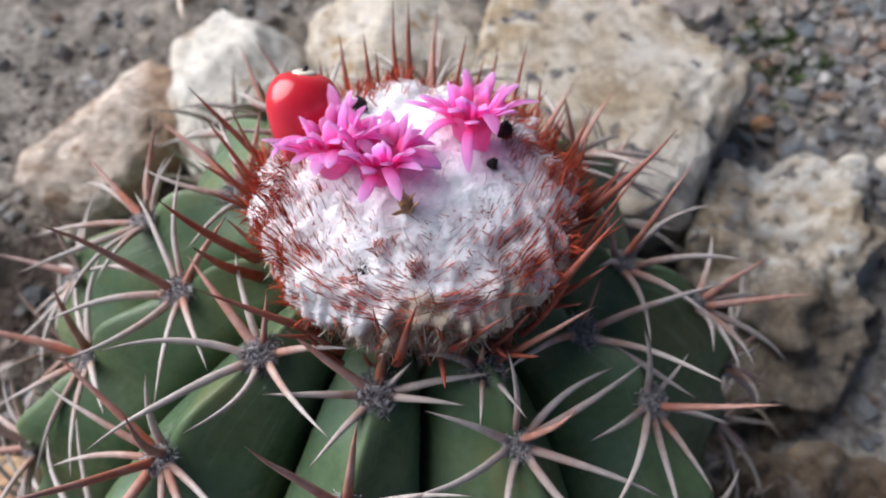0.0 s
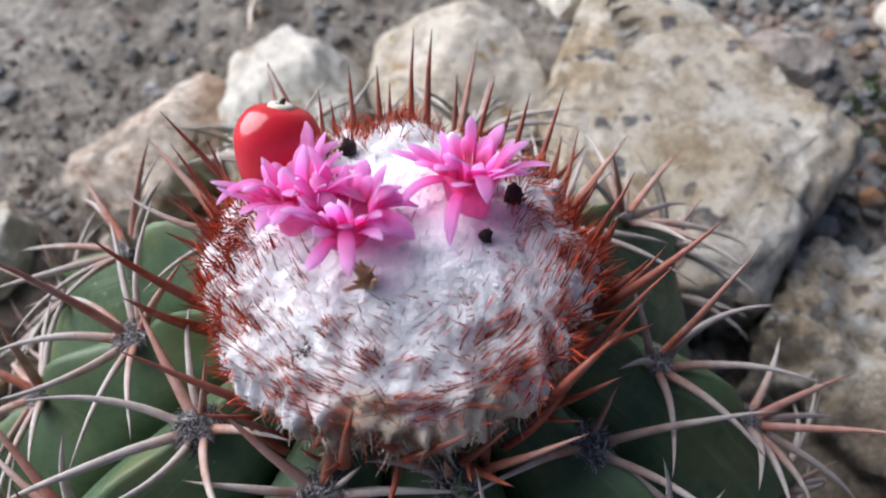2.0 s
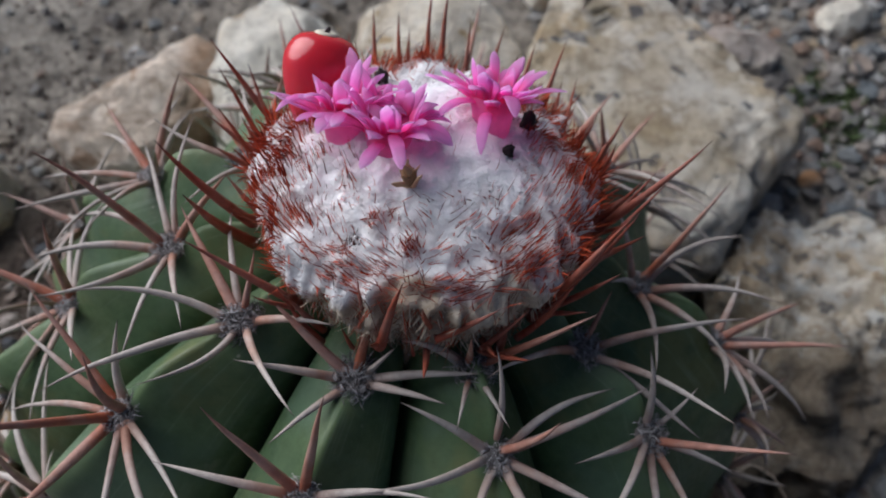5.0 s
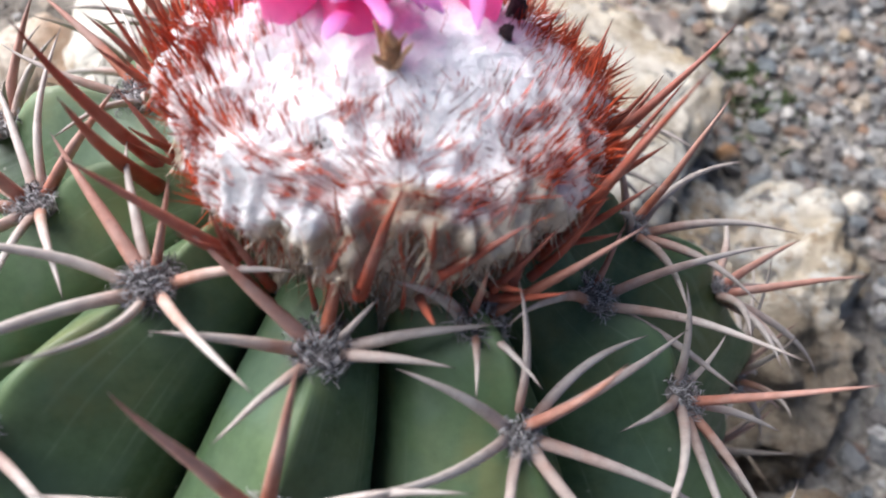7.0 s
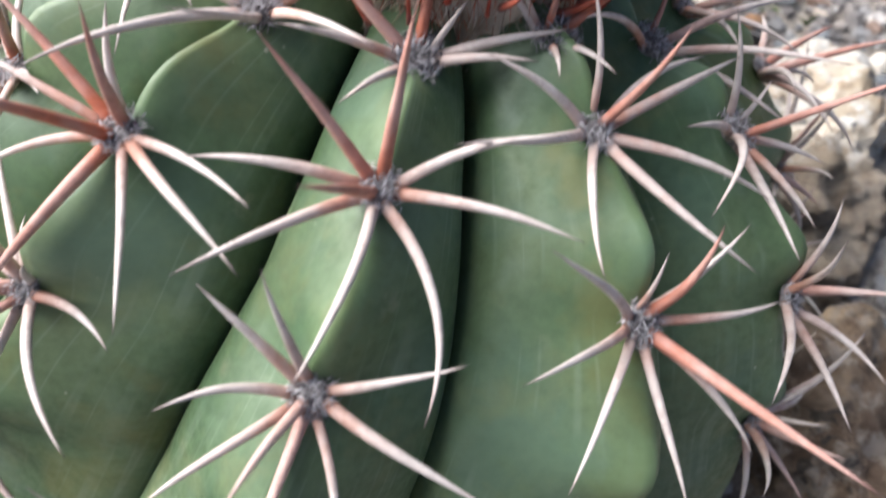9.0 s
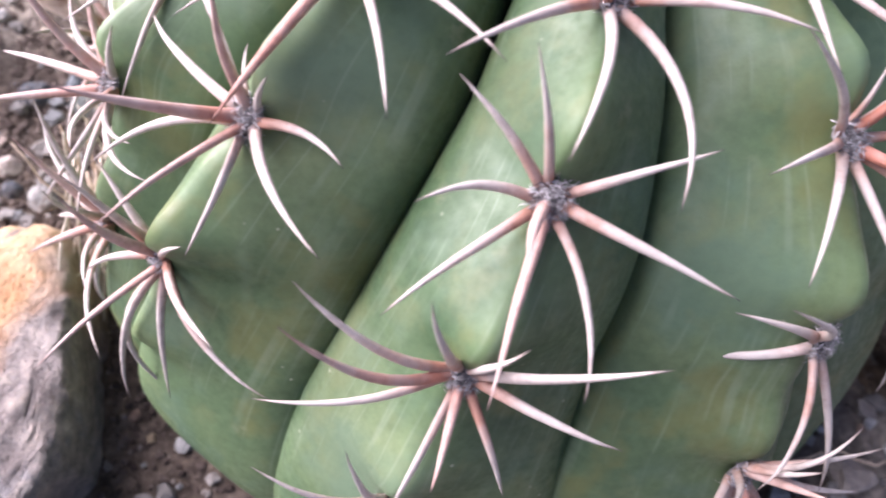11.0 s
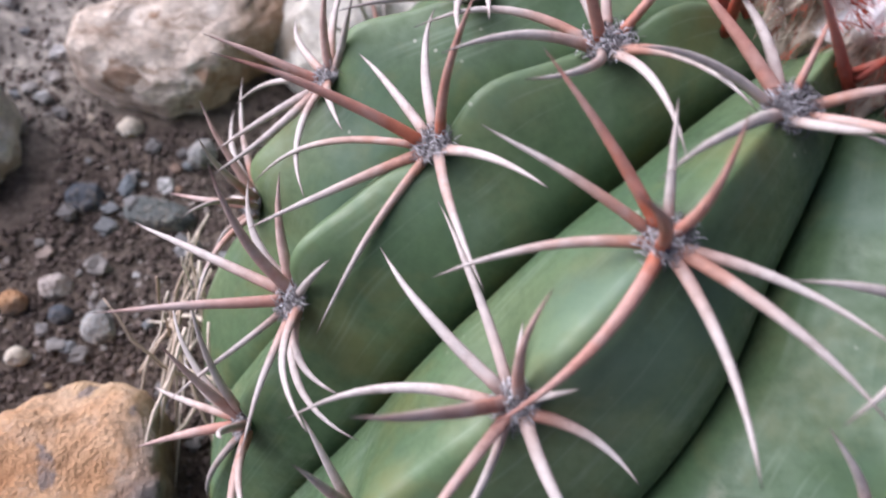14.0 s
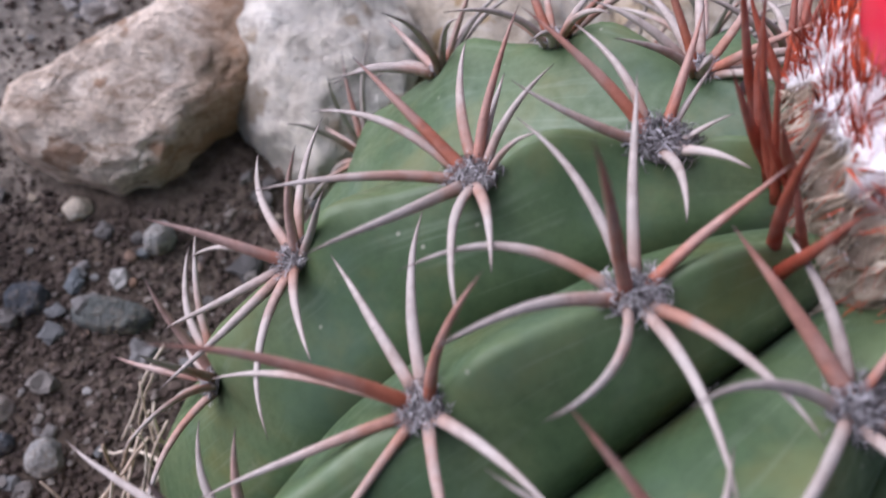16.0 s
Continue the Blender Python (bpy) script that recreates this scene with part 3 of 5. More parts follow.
areole(-97.1, 54.5, -0.4, [(-126, 41, 28, 1, 0.06, 0.0), (175, 44, 28, 1, 0.07, 0.0), (-89, 8, 28, 0, 0.25, 0.02), (-53, 16, 32, 0, 0.16, 0.01), (80, 11, 31, 0, 0.16, -0.02), (18, 1, 35, 0, 0.16, -0.26), (-13, 14, 33, 0, 0.17, -0.09), (108, 22, 28, 0, 0.17, -0.09), (-42, 64, 29, 1)])
areole(-134.8, 49.6, 1.6, [(-80, 15, 30, 0, 0.12, 0.0), (-101, 30, 31, 1, 0.05, 0.03), (-144, 27, 19, 0, 0.17, -0.04), (-175, 61, 22, 1, 0.3, 0.16), (-43, -6, 33, 0, 0.08, 0.11), (-5, -7, 35, 1, 0.24, -0.17), (52, 8, 33, 0, 0.09, -0.09), (84, 4, 34, 0, 0.21, -0.02), (98, 8, 30, 0, 0.07, -0.1), (-13, 70, 37, 1, 0.22, -0.05)])
areole(-136.5, 28.1, -2.3, [(11, 50, 31, 1, 0.06, 0.03), (-97, -4, 32, 0, 0.18, -0.02), (-169, 39, 25, 1, 0.08, -0.1), (-148, 0, 12, 0, 0.16, 0.0), (-64, 66, 30, 1, 0.05, -0.04), (-45, 5, 36, 0, 0.0, 0.22), (10, 9, 26, 0, 0.13, -0.13), (74, 11, 30, 0, 0.17, 0.07), (97, -5, 20, 0, -0.05, -0.22), (149, 29, 13, 0, 0.16, 0.0), (-117, -8, 33, 0, 0.08, 0.08)])
areole(-141.8, 0.1, 2.6, [(-174, 30, 26, 1, 0.14, 0.04), (-52, 30, 21, 0, 0.12, 0.21), (33, 74, 29, 1, 0.07, 0.09), (3, 3, 48, 0, 0.36, 0.26), (6, 23, 37, 0, 0.22, 0.16), (111, 11, 34, 0, 0.1, -0.04), (63, -5, 34, 0, 0.23, 0.05), (-163, 24, 25, 0, 0.02, 0.01), (-135, 5, 21, 0, 0.03, 0.1), (24, 17, 31, 0, 0.13, -0.05), (140, 1, 18, 0, 0.14, -0.08)])
areole(-101.2, 32.7, -3.2, [(-132, 18, 24, 0, 0.16, 0.07), (-161, 31, 25, 0, 0.2, 0.02), (-81, 23, 22, 0, 0.08, 0.22), (-46, 8, 31, 0, 0.13, 0.06), (-9, 16, 33, 1, -0.0, 0.01), (18, 12, 31, 0, 0.21, -0.18), (72, 9, 31, 0, 0.16, -0.0), (118, 17, 25, 0, 0.16, 0.0), (-37, 70, 25, 1, 0.05, 0.03)])
areole(-105.8, 6.3, -1.5, [(-128, 13, 35, 0, 0.19, -0.06), (-126, 25, 36, 1, 0.17, -0.17), (-84, 19, 34), (-13, 15, 34), (-4, 53, 19, 1), (32, 19, 24), (91, 15, 28), (127, 13, 36), (160, 24, 24, 0, 0.15, -0.02), (-166, 23, 30, 0, 0.16, -0.02)])
areole(-57.9, 58.3, -0.3, [(98, 9, 27, 0, 0.09, -0.19), (123, 74, 24, 1, 0.05, 0.06), (92, 6, 35, 0, 0.16, 0.01), (41, 9, 32, 0, 0.17, -0.03), (14, 11, 34, 0, 0.1, 0.13), (-38, 10, 28, 0, 0.11, 0.16), (-98, 14, 31, 0, 0.14, -0.08), (-135, 14, 23, 0, 0.17, 0.03), (171, 34, 24, 0, 0.18, 0.06)])
areole(-62.5, 37.3, -2.1, [(-56, 10, 30, 0, 0.14, 0.06), (-12, 15, 30, 0, 0.13, 0.09), (20, 15, 29, 0, 0.18, -0.09), (23, 43, 41, 1, 0.05, 0.02), (-93, 11, 27, 0, 0.16, 0.02), (-134, 22, 31, 0, 0.16, 0.01), (178, 39, 16, 0, 0.14, -0.03), (154, 43, 22, 1, 0.14, 0.2), (80, 20, 25, 0, 0.16, 0.04), (132, 37, 23, 0, 0.16, 0.01)])
areole(-67.9, 11.2, -0.0, [(-121, -6, 26), (-70, -39, 25), (168, -35, 22, 1), (-132, 12, 34), (-26, 11, 31), (9, 12, 38)])
areole(-26.4, 46.4, -0.9, [(166, 31, 23, 0, 0.14, -0.01), (90, 24, 15, 0, 0.16, 0.0), (-6, 81, 31, 1, -0.03, 0.02), (-101, 9, 38, 0, 0.25, 0.08), (-58, 13, 30, 0, 0.05, 0.07), (-30, 14, 24, 0, 0.14, 0.02), (17, 22, 20, 0, 0.16, -0.01), (-126, 8, 26, 0, 0.16, 0.0)])
areole(-33.6, 21.8, 0.0, [(-100, 7, 34, 0, 0.12, 0.01), (-49, 29, 28, 0, 0.09, 0.02), (-23, 48, 25, 0, 0.24, -0.1), (120, 82, 20, 1), (159, 23, 23), (-155, 25, 29, 0, 0.16, 0.0)])
areole(-20.4, 60.8, -2.9, [(124, 55, 15, 1), (40, 31, 36, 0, 0.21, -0.03), (-125, 17, 34), (-18, 40, 35, 0, 0.11, -0.07), (-7, 10, 31, 0, 0.14, 0.04)])
areole(-92.9, 68.7, -0.9, [(174, 41, 22, 1, 0.05, 0.01), (-117, 32, 24, 1, 0.05, -0.0), (-83, 20, 23, 0, 0.16, -0.02), (-36, 23, 21, 0, 0.16, -0.0), (102, 12, 25, 0, 0.04, -0.04), (84, 15, 19, 0, 0.16, 0.01), (128, 44, 13)])
areole(-55.6, 68.7, 2.0, [(81, 51, 28, 1), (-119, 32, 19), (-116, 44, 13), (-135, 75, 15, 1), (-45, 20, 15), (-4, 24, 15)])
areole(-132.8, 67.5, 2.1, [(-101, 18, 27, 1, 0.05, -0.01), (-122, 10, 24, 0, 0.24, -0.01), (-160, 45, 16, 1, 0.05, 0.0), (128, 16, 23, 0, 0.17, -0.04), (87, 21, 29, 0, 0.17, 0.04), (-11, 18, 37, 0, 0.16, 0.01), (26, 43, 28, 0, -0.0, -0.22), (-44, 26, 31, 0, 0.05, 0.17)])
areole(-168.1, 60.5, 0.3, [(-77, 17, 29, 0, 0.18, 0.1), (-11, 75, 35, 1, 0.05, 0.06), (-112, 26, 30, 0, 0.16, -0.05), (-169, 32, 25, 1, 0.05, -0.03), (-23, 8, 32, 0, 0.12, 0.27), (5, 19, 30, 0, 0.16, 0.08), (38, 26, 28, 0, 0.02, -0.23), (84, 8, 31, 0, 0.19, -0.09), (110, 9, 28, 0, 0.23, -0.08)])
areole(-166.3, 39.3, -3.0, [(-79, 3, 29, 0, 0.1, 0.03), (-112, 4, 29, 0, 0.17, -0.06), (-167, 44, 27, 1, 0.14, -0.09), (-31, 52, 37, 1, -0.0, 0.08), (-33, -11, 47, 0, 0.23, 0.08), (-1, 9, 35, 0, -0.0, 0.03), (28, -8, 37, 0, 0.09, 0.01), (86, 3, 30, 0, 0.1, 0.04), (121, 7, 25, 0, 0.09, -0.08)])
areole(-161.9, 11.6, 0.0, [(-155, 40, 30, 1, 0.18, -0.04), (-115, 15, 23, 0, 0.26, -0.11), (-136, 11, 22, 1, 0.09, -0.03), (162, 7, 18, 0, 0.11, 0.05), (-31, 60, 33, 1, 0.05, 0.0), (-64, 27, 40, 0, 0.15, 0.06), (-5, 17, 39, 0, 0.01, -0.01), (41, 14, 28, 0, 0.13, -0.05), (89, -7, 28, 0, 0.3, 0.27), (98, -2, 22, 0, 0.31, 0.21), (106, 18, 33, 0, 0.21, 0.06)])
areole(165.7, 48.3, 0.0, [(-37, 37, 27, 1, 0.05, 0.0), (-23, 15, 31, 0, 0.2, 0.12), (-87, 20, 26, 0, 0.17, -0.11), (-117, 39, 27, 1, 0.07, -0.07), (-109, 25, 18, 0, 0.15, 0.03), (169, 34, 16, 0, 0.22, -0.09), (13, 15, 34, 0, 0.15, -0.01), (56, 23, 32, 0, 0.09, -0.11), (96, 12, 34, 0, 0.17, 0.09), (105, 12, 26, 0, 0.15, -0.09), (-138, 27, 21, 0, 0.18, -0.06)])
areole(170.1, 23.8, -0.9, [(-68, 11, 32, 0, 0.18, -0.06), (-159, 39, 22, 1, 0.18, -0.01), (-114, 15, 26, 0, 0.16, -0.0), (178, 26, 21, 0, -0.02, -0.0), (1, 66, 25, 1, 0.05, -0.01), (-20, 11, 31, 0, 0.18, 0.09), (12, 11, 30, 0, 0.09, -0.11), (50, 14, 30, 0, -0.06, 0.14), (84, -9, 31, 0, 0.22, 0.07), (111, -6, 24, 0, 0.16, 0.01)])
areole(155.9, 65.9, 0.0, [(15, 25, 26, 0, 0.03, -0.18), (-14, 32, 30, 1, 0.08, 0.05), (-45, 18, 26, 0, 0.18, 0.06), (-97, 43, 22, 1, 0.05, 0.02), (-116, 33, 15, 0, 0.16, 0.0), (174, 41, 12, 0, 0.16, 0.0), (135, 22, 18, 0, 0.18, -0.02), (100, 15, 25, 0, 0.17, -0.05)])
areole(5.3, 53.3, -1.8, [(85, 66, 32, 1, 0.05, 0.02), (28, 53, 27, 0, 0.18, -0.26), (-14, 39, 32, 0, 0.19, -0.07), (-55, 22, 28), (-103, 12, 30, 0, 0.17, -0.01), (150, 30, 22), (-150, 18, 21)])
areole(0.6, 36.8, 1.8, [(-29, 70, 29, 1), (45, 48, 25, 1), (-112, 11, 21), (-86, 15, 23), (-19, 14, 34), (-62, 16, 22), (20, 20, 26), (75, 15, 25)])


def plain_areole(az, lat, seed):
    rng = random.Random(seed)
    spines = [(k * 40 - 160 + rng.uniform(-12, 12), rng.uniform(9, 24), rng.uniform(24, 34)) for k in range(9) if rng.random() < 0.9]
    spines += [(rng.uniform(-40, 40), rng.uniform(40, 65), rng.uniform(22, 30), 1), (rng.uniform(150, 210), rng.uniform(25, 45), rng.uniform(20, 28), 1)]
    areole(az, lat, 0.0, spines)


# areoles low on the flanks and on the far side
for i, lat in ((1, -20), (2, -14), (3, -4), (4, 14), (4, -10), (5, 62), (5, 44), (5, 20), (5, -6), (6, 58), (6, 36), (6, 12), (6, -12),
               (7, 64), (7, 44), (7, 22), (7, -6), (8, -2), (9, -14)):
    plain_areole(crest_azimuth(i, lat), lat, i * 50 + lat)

# ---- the woolly cap ----
CAP = Vector((0.0055, 0.0, 0.0))


CAP_PROFILE = ((0.0250, 0.0545), (0.0262, 0.0660), (0.0280, 0.0720), (0.0305, 0.0780), (0.0327, 0.0830), (0.0322, 0.0870), (0.0295, 0.0902),
               (0.0260, 0.0920), (0.0212, 0.0943), (0.0131, 0.0976), (0.0060, 0.0992), (0.0, 0.0998))
CAP_WAY = [0.0]
for (r1, h1), (r2, h2) in zip(CAP_PROFILE, CAP_PROFILE[1:]):
    CAP_WAY.append(CAP_WAY[-1] + math.hypot(r2 - r1, h2 - h1))


def cap_point(az, t):
    """The cap's surface: t runs from 0 at the foot to 1 at the middle of the top."""
    a, w = radians(az), t * CAP_WAY[-1]
    i = max(k for k in range(len(CAP_WAY) - 1) if CAP_WAY[k] <= w + 1e-9)
    f = (w - CAP_WAY[i]) / (CAP_WAY[i + 1] - CAP_WAY[i])
    p = [CAP_PROFILE[min(max(k, 0), len(CAP_PROFILE) - 1)] for k in (i - 1, i, i + 1, i + 2)]
    r, h = [0.5 * (2 * p[1][c] + (p[2][c] - p[0][c]) * f + (2 * p[0][c] - 5 * p[1][c] + 4 * p[2][c] - p[3][c]) * f * f
                   + (3 * p[1][c] - p[0][c] - 3 * p[2][c] + p[3][c]) * f ** 3) for c in (0, 1)]
    return CAP + Vector((max(r, 0) * math.cos(a), max(r, 0) * math.sin(a), h))


def cap_at(r):
    """The share t at which the top of the cap is r from its axis."""
    t = 0.45
    while t < 0.99 and (cap_point(0, t) - CAP).x > r:
        t += 0.005
    return t


def cap_normal(az, t):
    d1 = cap_point(az + 1, min(t, 0.985)) - cap_point(az - 1, min(t, 0.985))
    d2 = cap_point(az, min(t + 0.01, 0.995)) - cap_point(az, max(t - 0.01, 0))
    n = d1.cross(d2)
    return n.normalized() if n.length > 1e-12 else Vector((0, 0, 1))


def cap_lump(p):
    """Crumbly tufts on top, upright folds of old wool on the flank below the rim."""
    r = math.hypot(p.x - CAP.x, p.y)
    soft = 0.20 + 0.80 * min(1.0, r / 0.02) ** 2
    flank = max(0.0, min(1.0, (0.0905 - p.z) / 0.004))
    f = Vector((p.x * 260, p.y * 260, p.z * 45))
    fold = 0.0058 * (0.30 - abs(noise.noise(f))) + 0.0022 * noise.noise(f * 0.45 + Vector((3, 3, 3)))
    rim = 0.0028 * math.exp(-((p.z - 0.0885) / 0.0022) ** 2) * noise.noise(p * 210 + Vector((2, 6, 1)))
    crumb = 0.0009 * (0.35 - abs(noise.noise(p * 380)))
    return flank * fold + rim + soft * (crumb + 0.0011 * noise.noise(p * 150) + 0.0016 * noise.noise(p * 70 + Vector((5, 2, 1))) + 0.0009 * noise.noise(p * 320))


def side_of(az):
    """1 on the flank where grime and painted shade darken the matted wool, 0 away from it."""
    return math.exp(-(((az - 182 + 180) % 360 - 180) / 38) ** 2)


def cap_old(az, p):
    """How far up the flank the old dun wool reaches."""
    off = (az + 75 + 180) % 360 - 180
    return 0.34 + 0.235 * math.exp(-(off / 52) ** 2) + 0.10 * side_of(az) - 0.08 * math.exp(-((off + 62) / 18) ** 2) + 0.09 * noise.noise(p * 130)


def rim_band(p, t):
    """A wavering belt of tangled red-brown bristles just above the old wool, densest in front."""
    front = max(0.0, -p.y / 0.032)
    belt = 0.545 + 0.025 * noise.noise(p * 95 + Vector((6, 2, 9)))
    return (0.35 + 0.55 * front) * math.exp(-((t - belt) / 0.034) ** 2)


def cap_rust(p, t):
    """Where the wool has parted and red-brown bristle bases show."""
    v = 0.8 * noise.noise(p * 120 + Vector((7, 3, 2))) + 0.9 * noise.noise(p * 330) + rim_band(p, t)
    return max(0.0, min(1.0, (v - 0.06) / 0.30)) * max(0.0, min(1.0, (0.79 - t) / 0.10))


def cephalium():
    rows, cols = 110, 260
    verts, faces, age, rust, grime_shade = [], [], [], [], []
    for r in range(rows + 1):
        for k in range(cols):
            az, t = 360 * k / cols, min(r / rows, 0.999)
            p = cap_point(az, t)
            age.append(max(0.0, min(1.0, (cap_old(az, p) - t) / 0.035)))
            rust.append(cap_rust(p, t))
            grime_shade.append(age[-1] * max(side_of(az), 0.3 * max(0.0, min(1.0, (0.42 - t) / 0.15))) * max(0.0, min(1.0, 0.75 + 1.5 * noise.noise(p * 190))))
            verts.append(p + cap_normal(az, t) * cap_lump(p))
    for r in range(rows):
        for k in range(cols):
            k2 = (k + 1) % cols
            faces.append((r * cols + k, r * cols + k2, (r + 1) * cols + k2, (r + 1) * cols + k))
    ob = link("cephalium", verts, faces, WHITE_WOOL, cactus, "white woolly cap with red-brown bristles", along=age, attr="age")
    ob.data.attributes.new("rust", "FLOAT", "POINT").data.foreach_set("value", rust)
    ob.data.attributes.new("grime_shade", "FLOAT", "POINT").data.foreach_set("value", grime_shade)
    return ob


cap = cephalium()


def cap_strands(name, count, material, seed, pick):
    rng = random.Random(seed)
    verts, faces = [], []
    made = 0
    while made < count:
        az, t = rng.uniform(-180, 180), rng.random() ** 0.8
        t = min(t, 0.985)
        if t > 0.5 and rng.random() > math.cos((t - 0.5) * math.pi) ** 0.6 + 0.05:
            continue
        p = cap_point(az, t)
        n = cap_normal(az, t)
        got = pick(rng, az, t, p, n)
        if got:
            way, length, width, curl, sink = got
            strand(verts, faces, p + n * (cap_lump(p) - sink), way, length, width, curl, rng)
        made += 1
    ob = link(name, verts, faces, material, cap)
    return tagged(ob, kind="stuff")


def wool_pick(rng, az, t, p, n):
    if t < cap_old(az, p) - 0.01 and rng.random() < 0.95:
        return None
    if rng.random() < cap_rust(p, t) * 0.35:
        return None
    a = radians(az)
    tang = Vector((-math.sin(a), math.cos(a), 0))
    up = tang.cross(n)
    f = noise.noise(p * 260) * 2.4
    g = noise.noise(p * 260 + Vector((4, 4, 4))) * 2.4
    way = n * rng.uniform(0.05, 0.45) + tang * (f + rng.uniform(-0.25, 0.25)) + up * (g + 0.1 + rng.uniform(-0.25, 0.25))
    smooth = 0.55 if t > 0.78 else 1.0
    return way, rng.uniform(0.0011, 0.0022) * smooth, rng.uniform(0.00006, 0.00013), rng.uniform(-0.7, 0.7), 0.0003


def dun_pick(rng, az, t, p, n):
    a = radians(az)
    tang = Vector((-math.sin(a), math.cos(a), 0))
    if t > cap_old(az, p) + 0.02 or rng.random() < t * 0.6 + 0.3 * side_of(az):
        return None
    way = n * rng.uniform(0.0, 0.30) + tang * rng.uniform(-0.45, 0.45) + Vector((0, 0, rng.uniform(-1.3, -0.3)))
    return way, rng.uniform(0.0018, 0.0050), rng.uniform(0.00012, 0.00032), rng.uniform(-0.7, 0.7), 0.0003


def bristle_pick(rng, az, t, p, n):
    clump = cap_rust(p, t)
    edge = math.exp(-((t - 0.48) / 0.12) ** 2)
    left = max(0.0, math.cos(radians(az - 165)))
    right = max(0.0, math.cos(radians(az - 5)))
    dens = 0.12 + 0.54 * clump + edge * (0.36 * left + 0.20 * right)
    hung = t < cap_old(az, p) - 0.02
    if hung:
        dens = 0.08 + 0.40 * clump
    start = 0.68 - 0.10 * max(0.0, math.sin(radians(az)))
    if t > start:
        dens *= max(0.02, 1 - (t - start) / 0.12)
    if rng.random() > dens:
        return None
    a = radians(az)
    tang = Vector((-math.sin(a), math.cos(a), 0))
    swirl = noise.noise(p * 150 + Vector((1, 8, 3))) * 2.2
    way = n * rng.uniform(0.25, 0.6) + Vector((0, 0, rng.uniform(0.3, 0.7))) + tang * (swirl + rng.uniform(-0.4, 0.4))
    if rim_band(p, t) > 0.35 and rng.random() < 0.6:
        way = n * rng.uniform(0.05, 0.45) + tang * rng.choice((-1, 1)) * rng.uniform(0.4, 1.0) + Vector((0, 0, rng.uniform(-0.4, 0.5)))
        return way, rng.uniform(0.003, 0.0065), rng.uniform(0.00010, 0.00024), rng.uniform(-0.5, 0.5), 0.0001
    if hung:
        # long thin ones lie along the matted wool of the flank
        way = n * rng.uniform(0.05, 0.3) + Vector((0, 0, rng.choice((-1, 1)))) + tang * rng.uniform(-0.6, 0.6)
        return way, rng.uniform(0.004, 0.008), rng.uniform(0.00010, 0.00020), rng.uniform(-0.4, 0.4), 0.0002
    return way, rng.uniform(0.0022, 0.0048) * (1 + 0.5 * max(left, right) * edge), rng.uniform(0.00011, 0.00024) * (1 + 0.7 * max(left, right) * edge), rng.uniform(-0.3, 0.3), 0.0002


cap_strands("wool", 70000, WHITE_HAIR, 11, wool_pick)
cap_strands("old_wool", 15000, DUN_HAIR, 12, dun_pick)
cap_strands("bristles", 34000, BRISTLE, 13, bristle_pick)


def collar_spines(rows, out=0.0315, stout=1.0):
    """Red-brown spines round the foot of the cap: azimuth and height of the foot, heading, rise, millimetres."""
    for az, mm, head, rise, long in rows:
        a, h, e = radians(az), radians(head), radians(rise)
        base = CAP + Vector((out * math.cos(a), out * math.sin(a), mm * 0.001))
        way = Vector((math.cos(h) * math.cos(e), math.sin(h) * math.cos(e), math.sin(e)))
        bow = Vector((math.cos(a), math.sin(a), -0.3)) * spine_rng.uniform(0.0, 0.08)
        spine(cap, base, way, long * 0.001, bow, min(spine_rng.uniform(0.0010, 0.0014), long * 0.000056) * stout, SPINE_COLLAR)


collar_spines([(-171, 66, -164, 59, 34)], 0.0335, 1.1)
collar_spines([(-130, 69, -176, 41, 28), (-168, 69, 165, 50, 16)])
collar_spines([(154, 69, 166, 52, 35), (169, 69, 152, 55, 30), (176, 69, 163, 56, 25), (162, 69, 142, 56, 27)], stout=0.75)
collar_spines([(122, 69, 118, 53, 22), (118, 69, 107, 52, 29), (108, 69, 105, 52, 28), (106, 69, 99, 52, 24), (98, 69, 98, 52, 35), (93, 69, 95, 52, 35), (82, 69, 95, 52, 27), (85, 69, 84, 51, 20), (77, 69, 77, 52, 28), (70, 69, 70, 52, 23), (62, 69, 75, 52, 27), (52, 69, 70, 52, 31)])
collar_spines([(44, 69, 77, 43, 23), (34, 69, 80, 42, 27), (23, 69, 52, 42, 27), (6, 69, 67, 42, 23), (-2, 69, 39, 42, 27), (-19, 69, 41, 42, 33), (-28, 69, 41, 42, 28), (-13, 69, 60, 42, 20), (38, 69, 48, 42, 22)])
collar_spines([(-95, 75, 14, 82, 21), (-101, 86, 118, 68, 7), (-78, 80, 12, 40, 14), (-55, 69, 107, 82, 20), (-62, 74, 20, 58, 14), (-48, 72, 25, 60, 17), (-116, 67, 176, 61, 14), (-125, 74, -150, 45, 12), (-40, 76, 30, 55, 14), (-32, 74, 10, 48, 16)], 0.0338)


def thin_collar(count, seed):
    rng = random.Random(seed)
    for _ in range(count):
        az = rng.uniform(-180, 180)
        front = math.cos(radians(az + 90))
        if front > 0.2 and rng.random() < 0.8:
            continue
        long = rng.uniform(13, 24) * (0.7 if front > 0 else 1)
        collar_spines([(az, rng.uniform(65, 74), az + rng.uniform(-22, 22), rng.uniform(35, 68), long)])


thin_collar(46, 3)


collar_spines([(-165, 67, -137, 62, 25)], 0.0360)

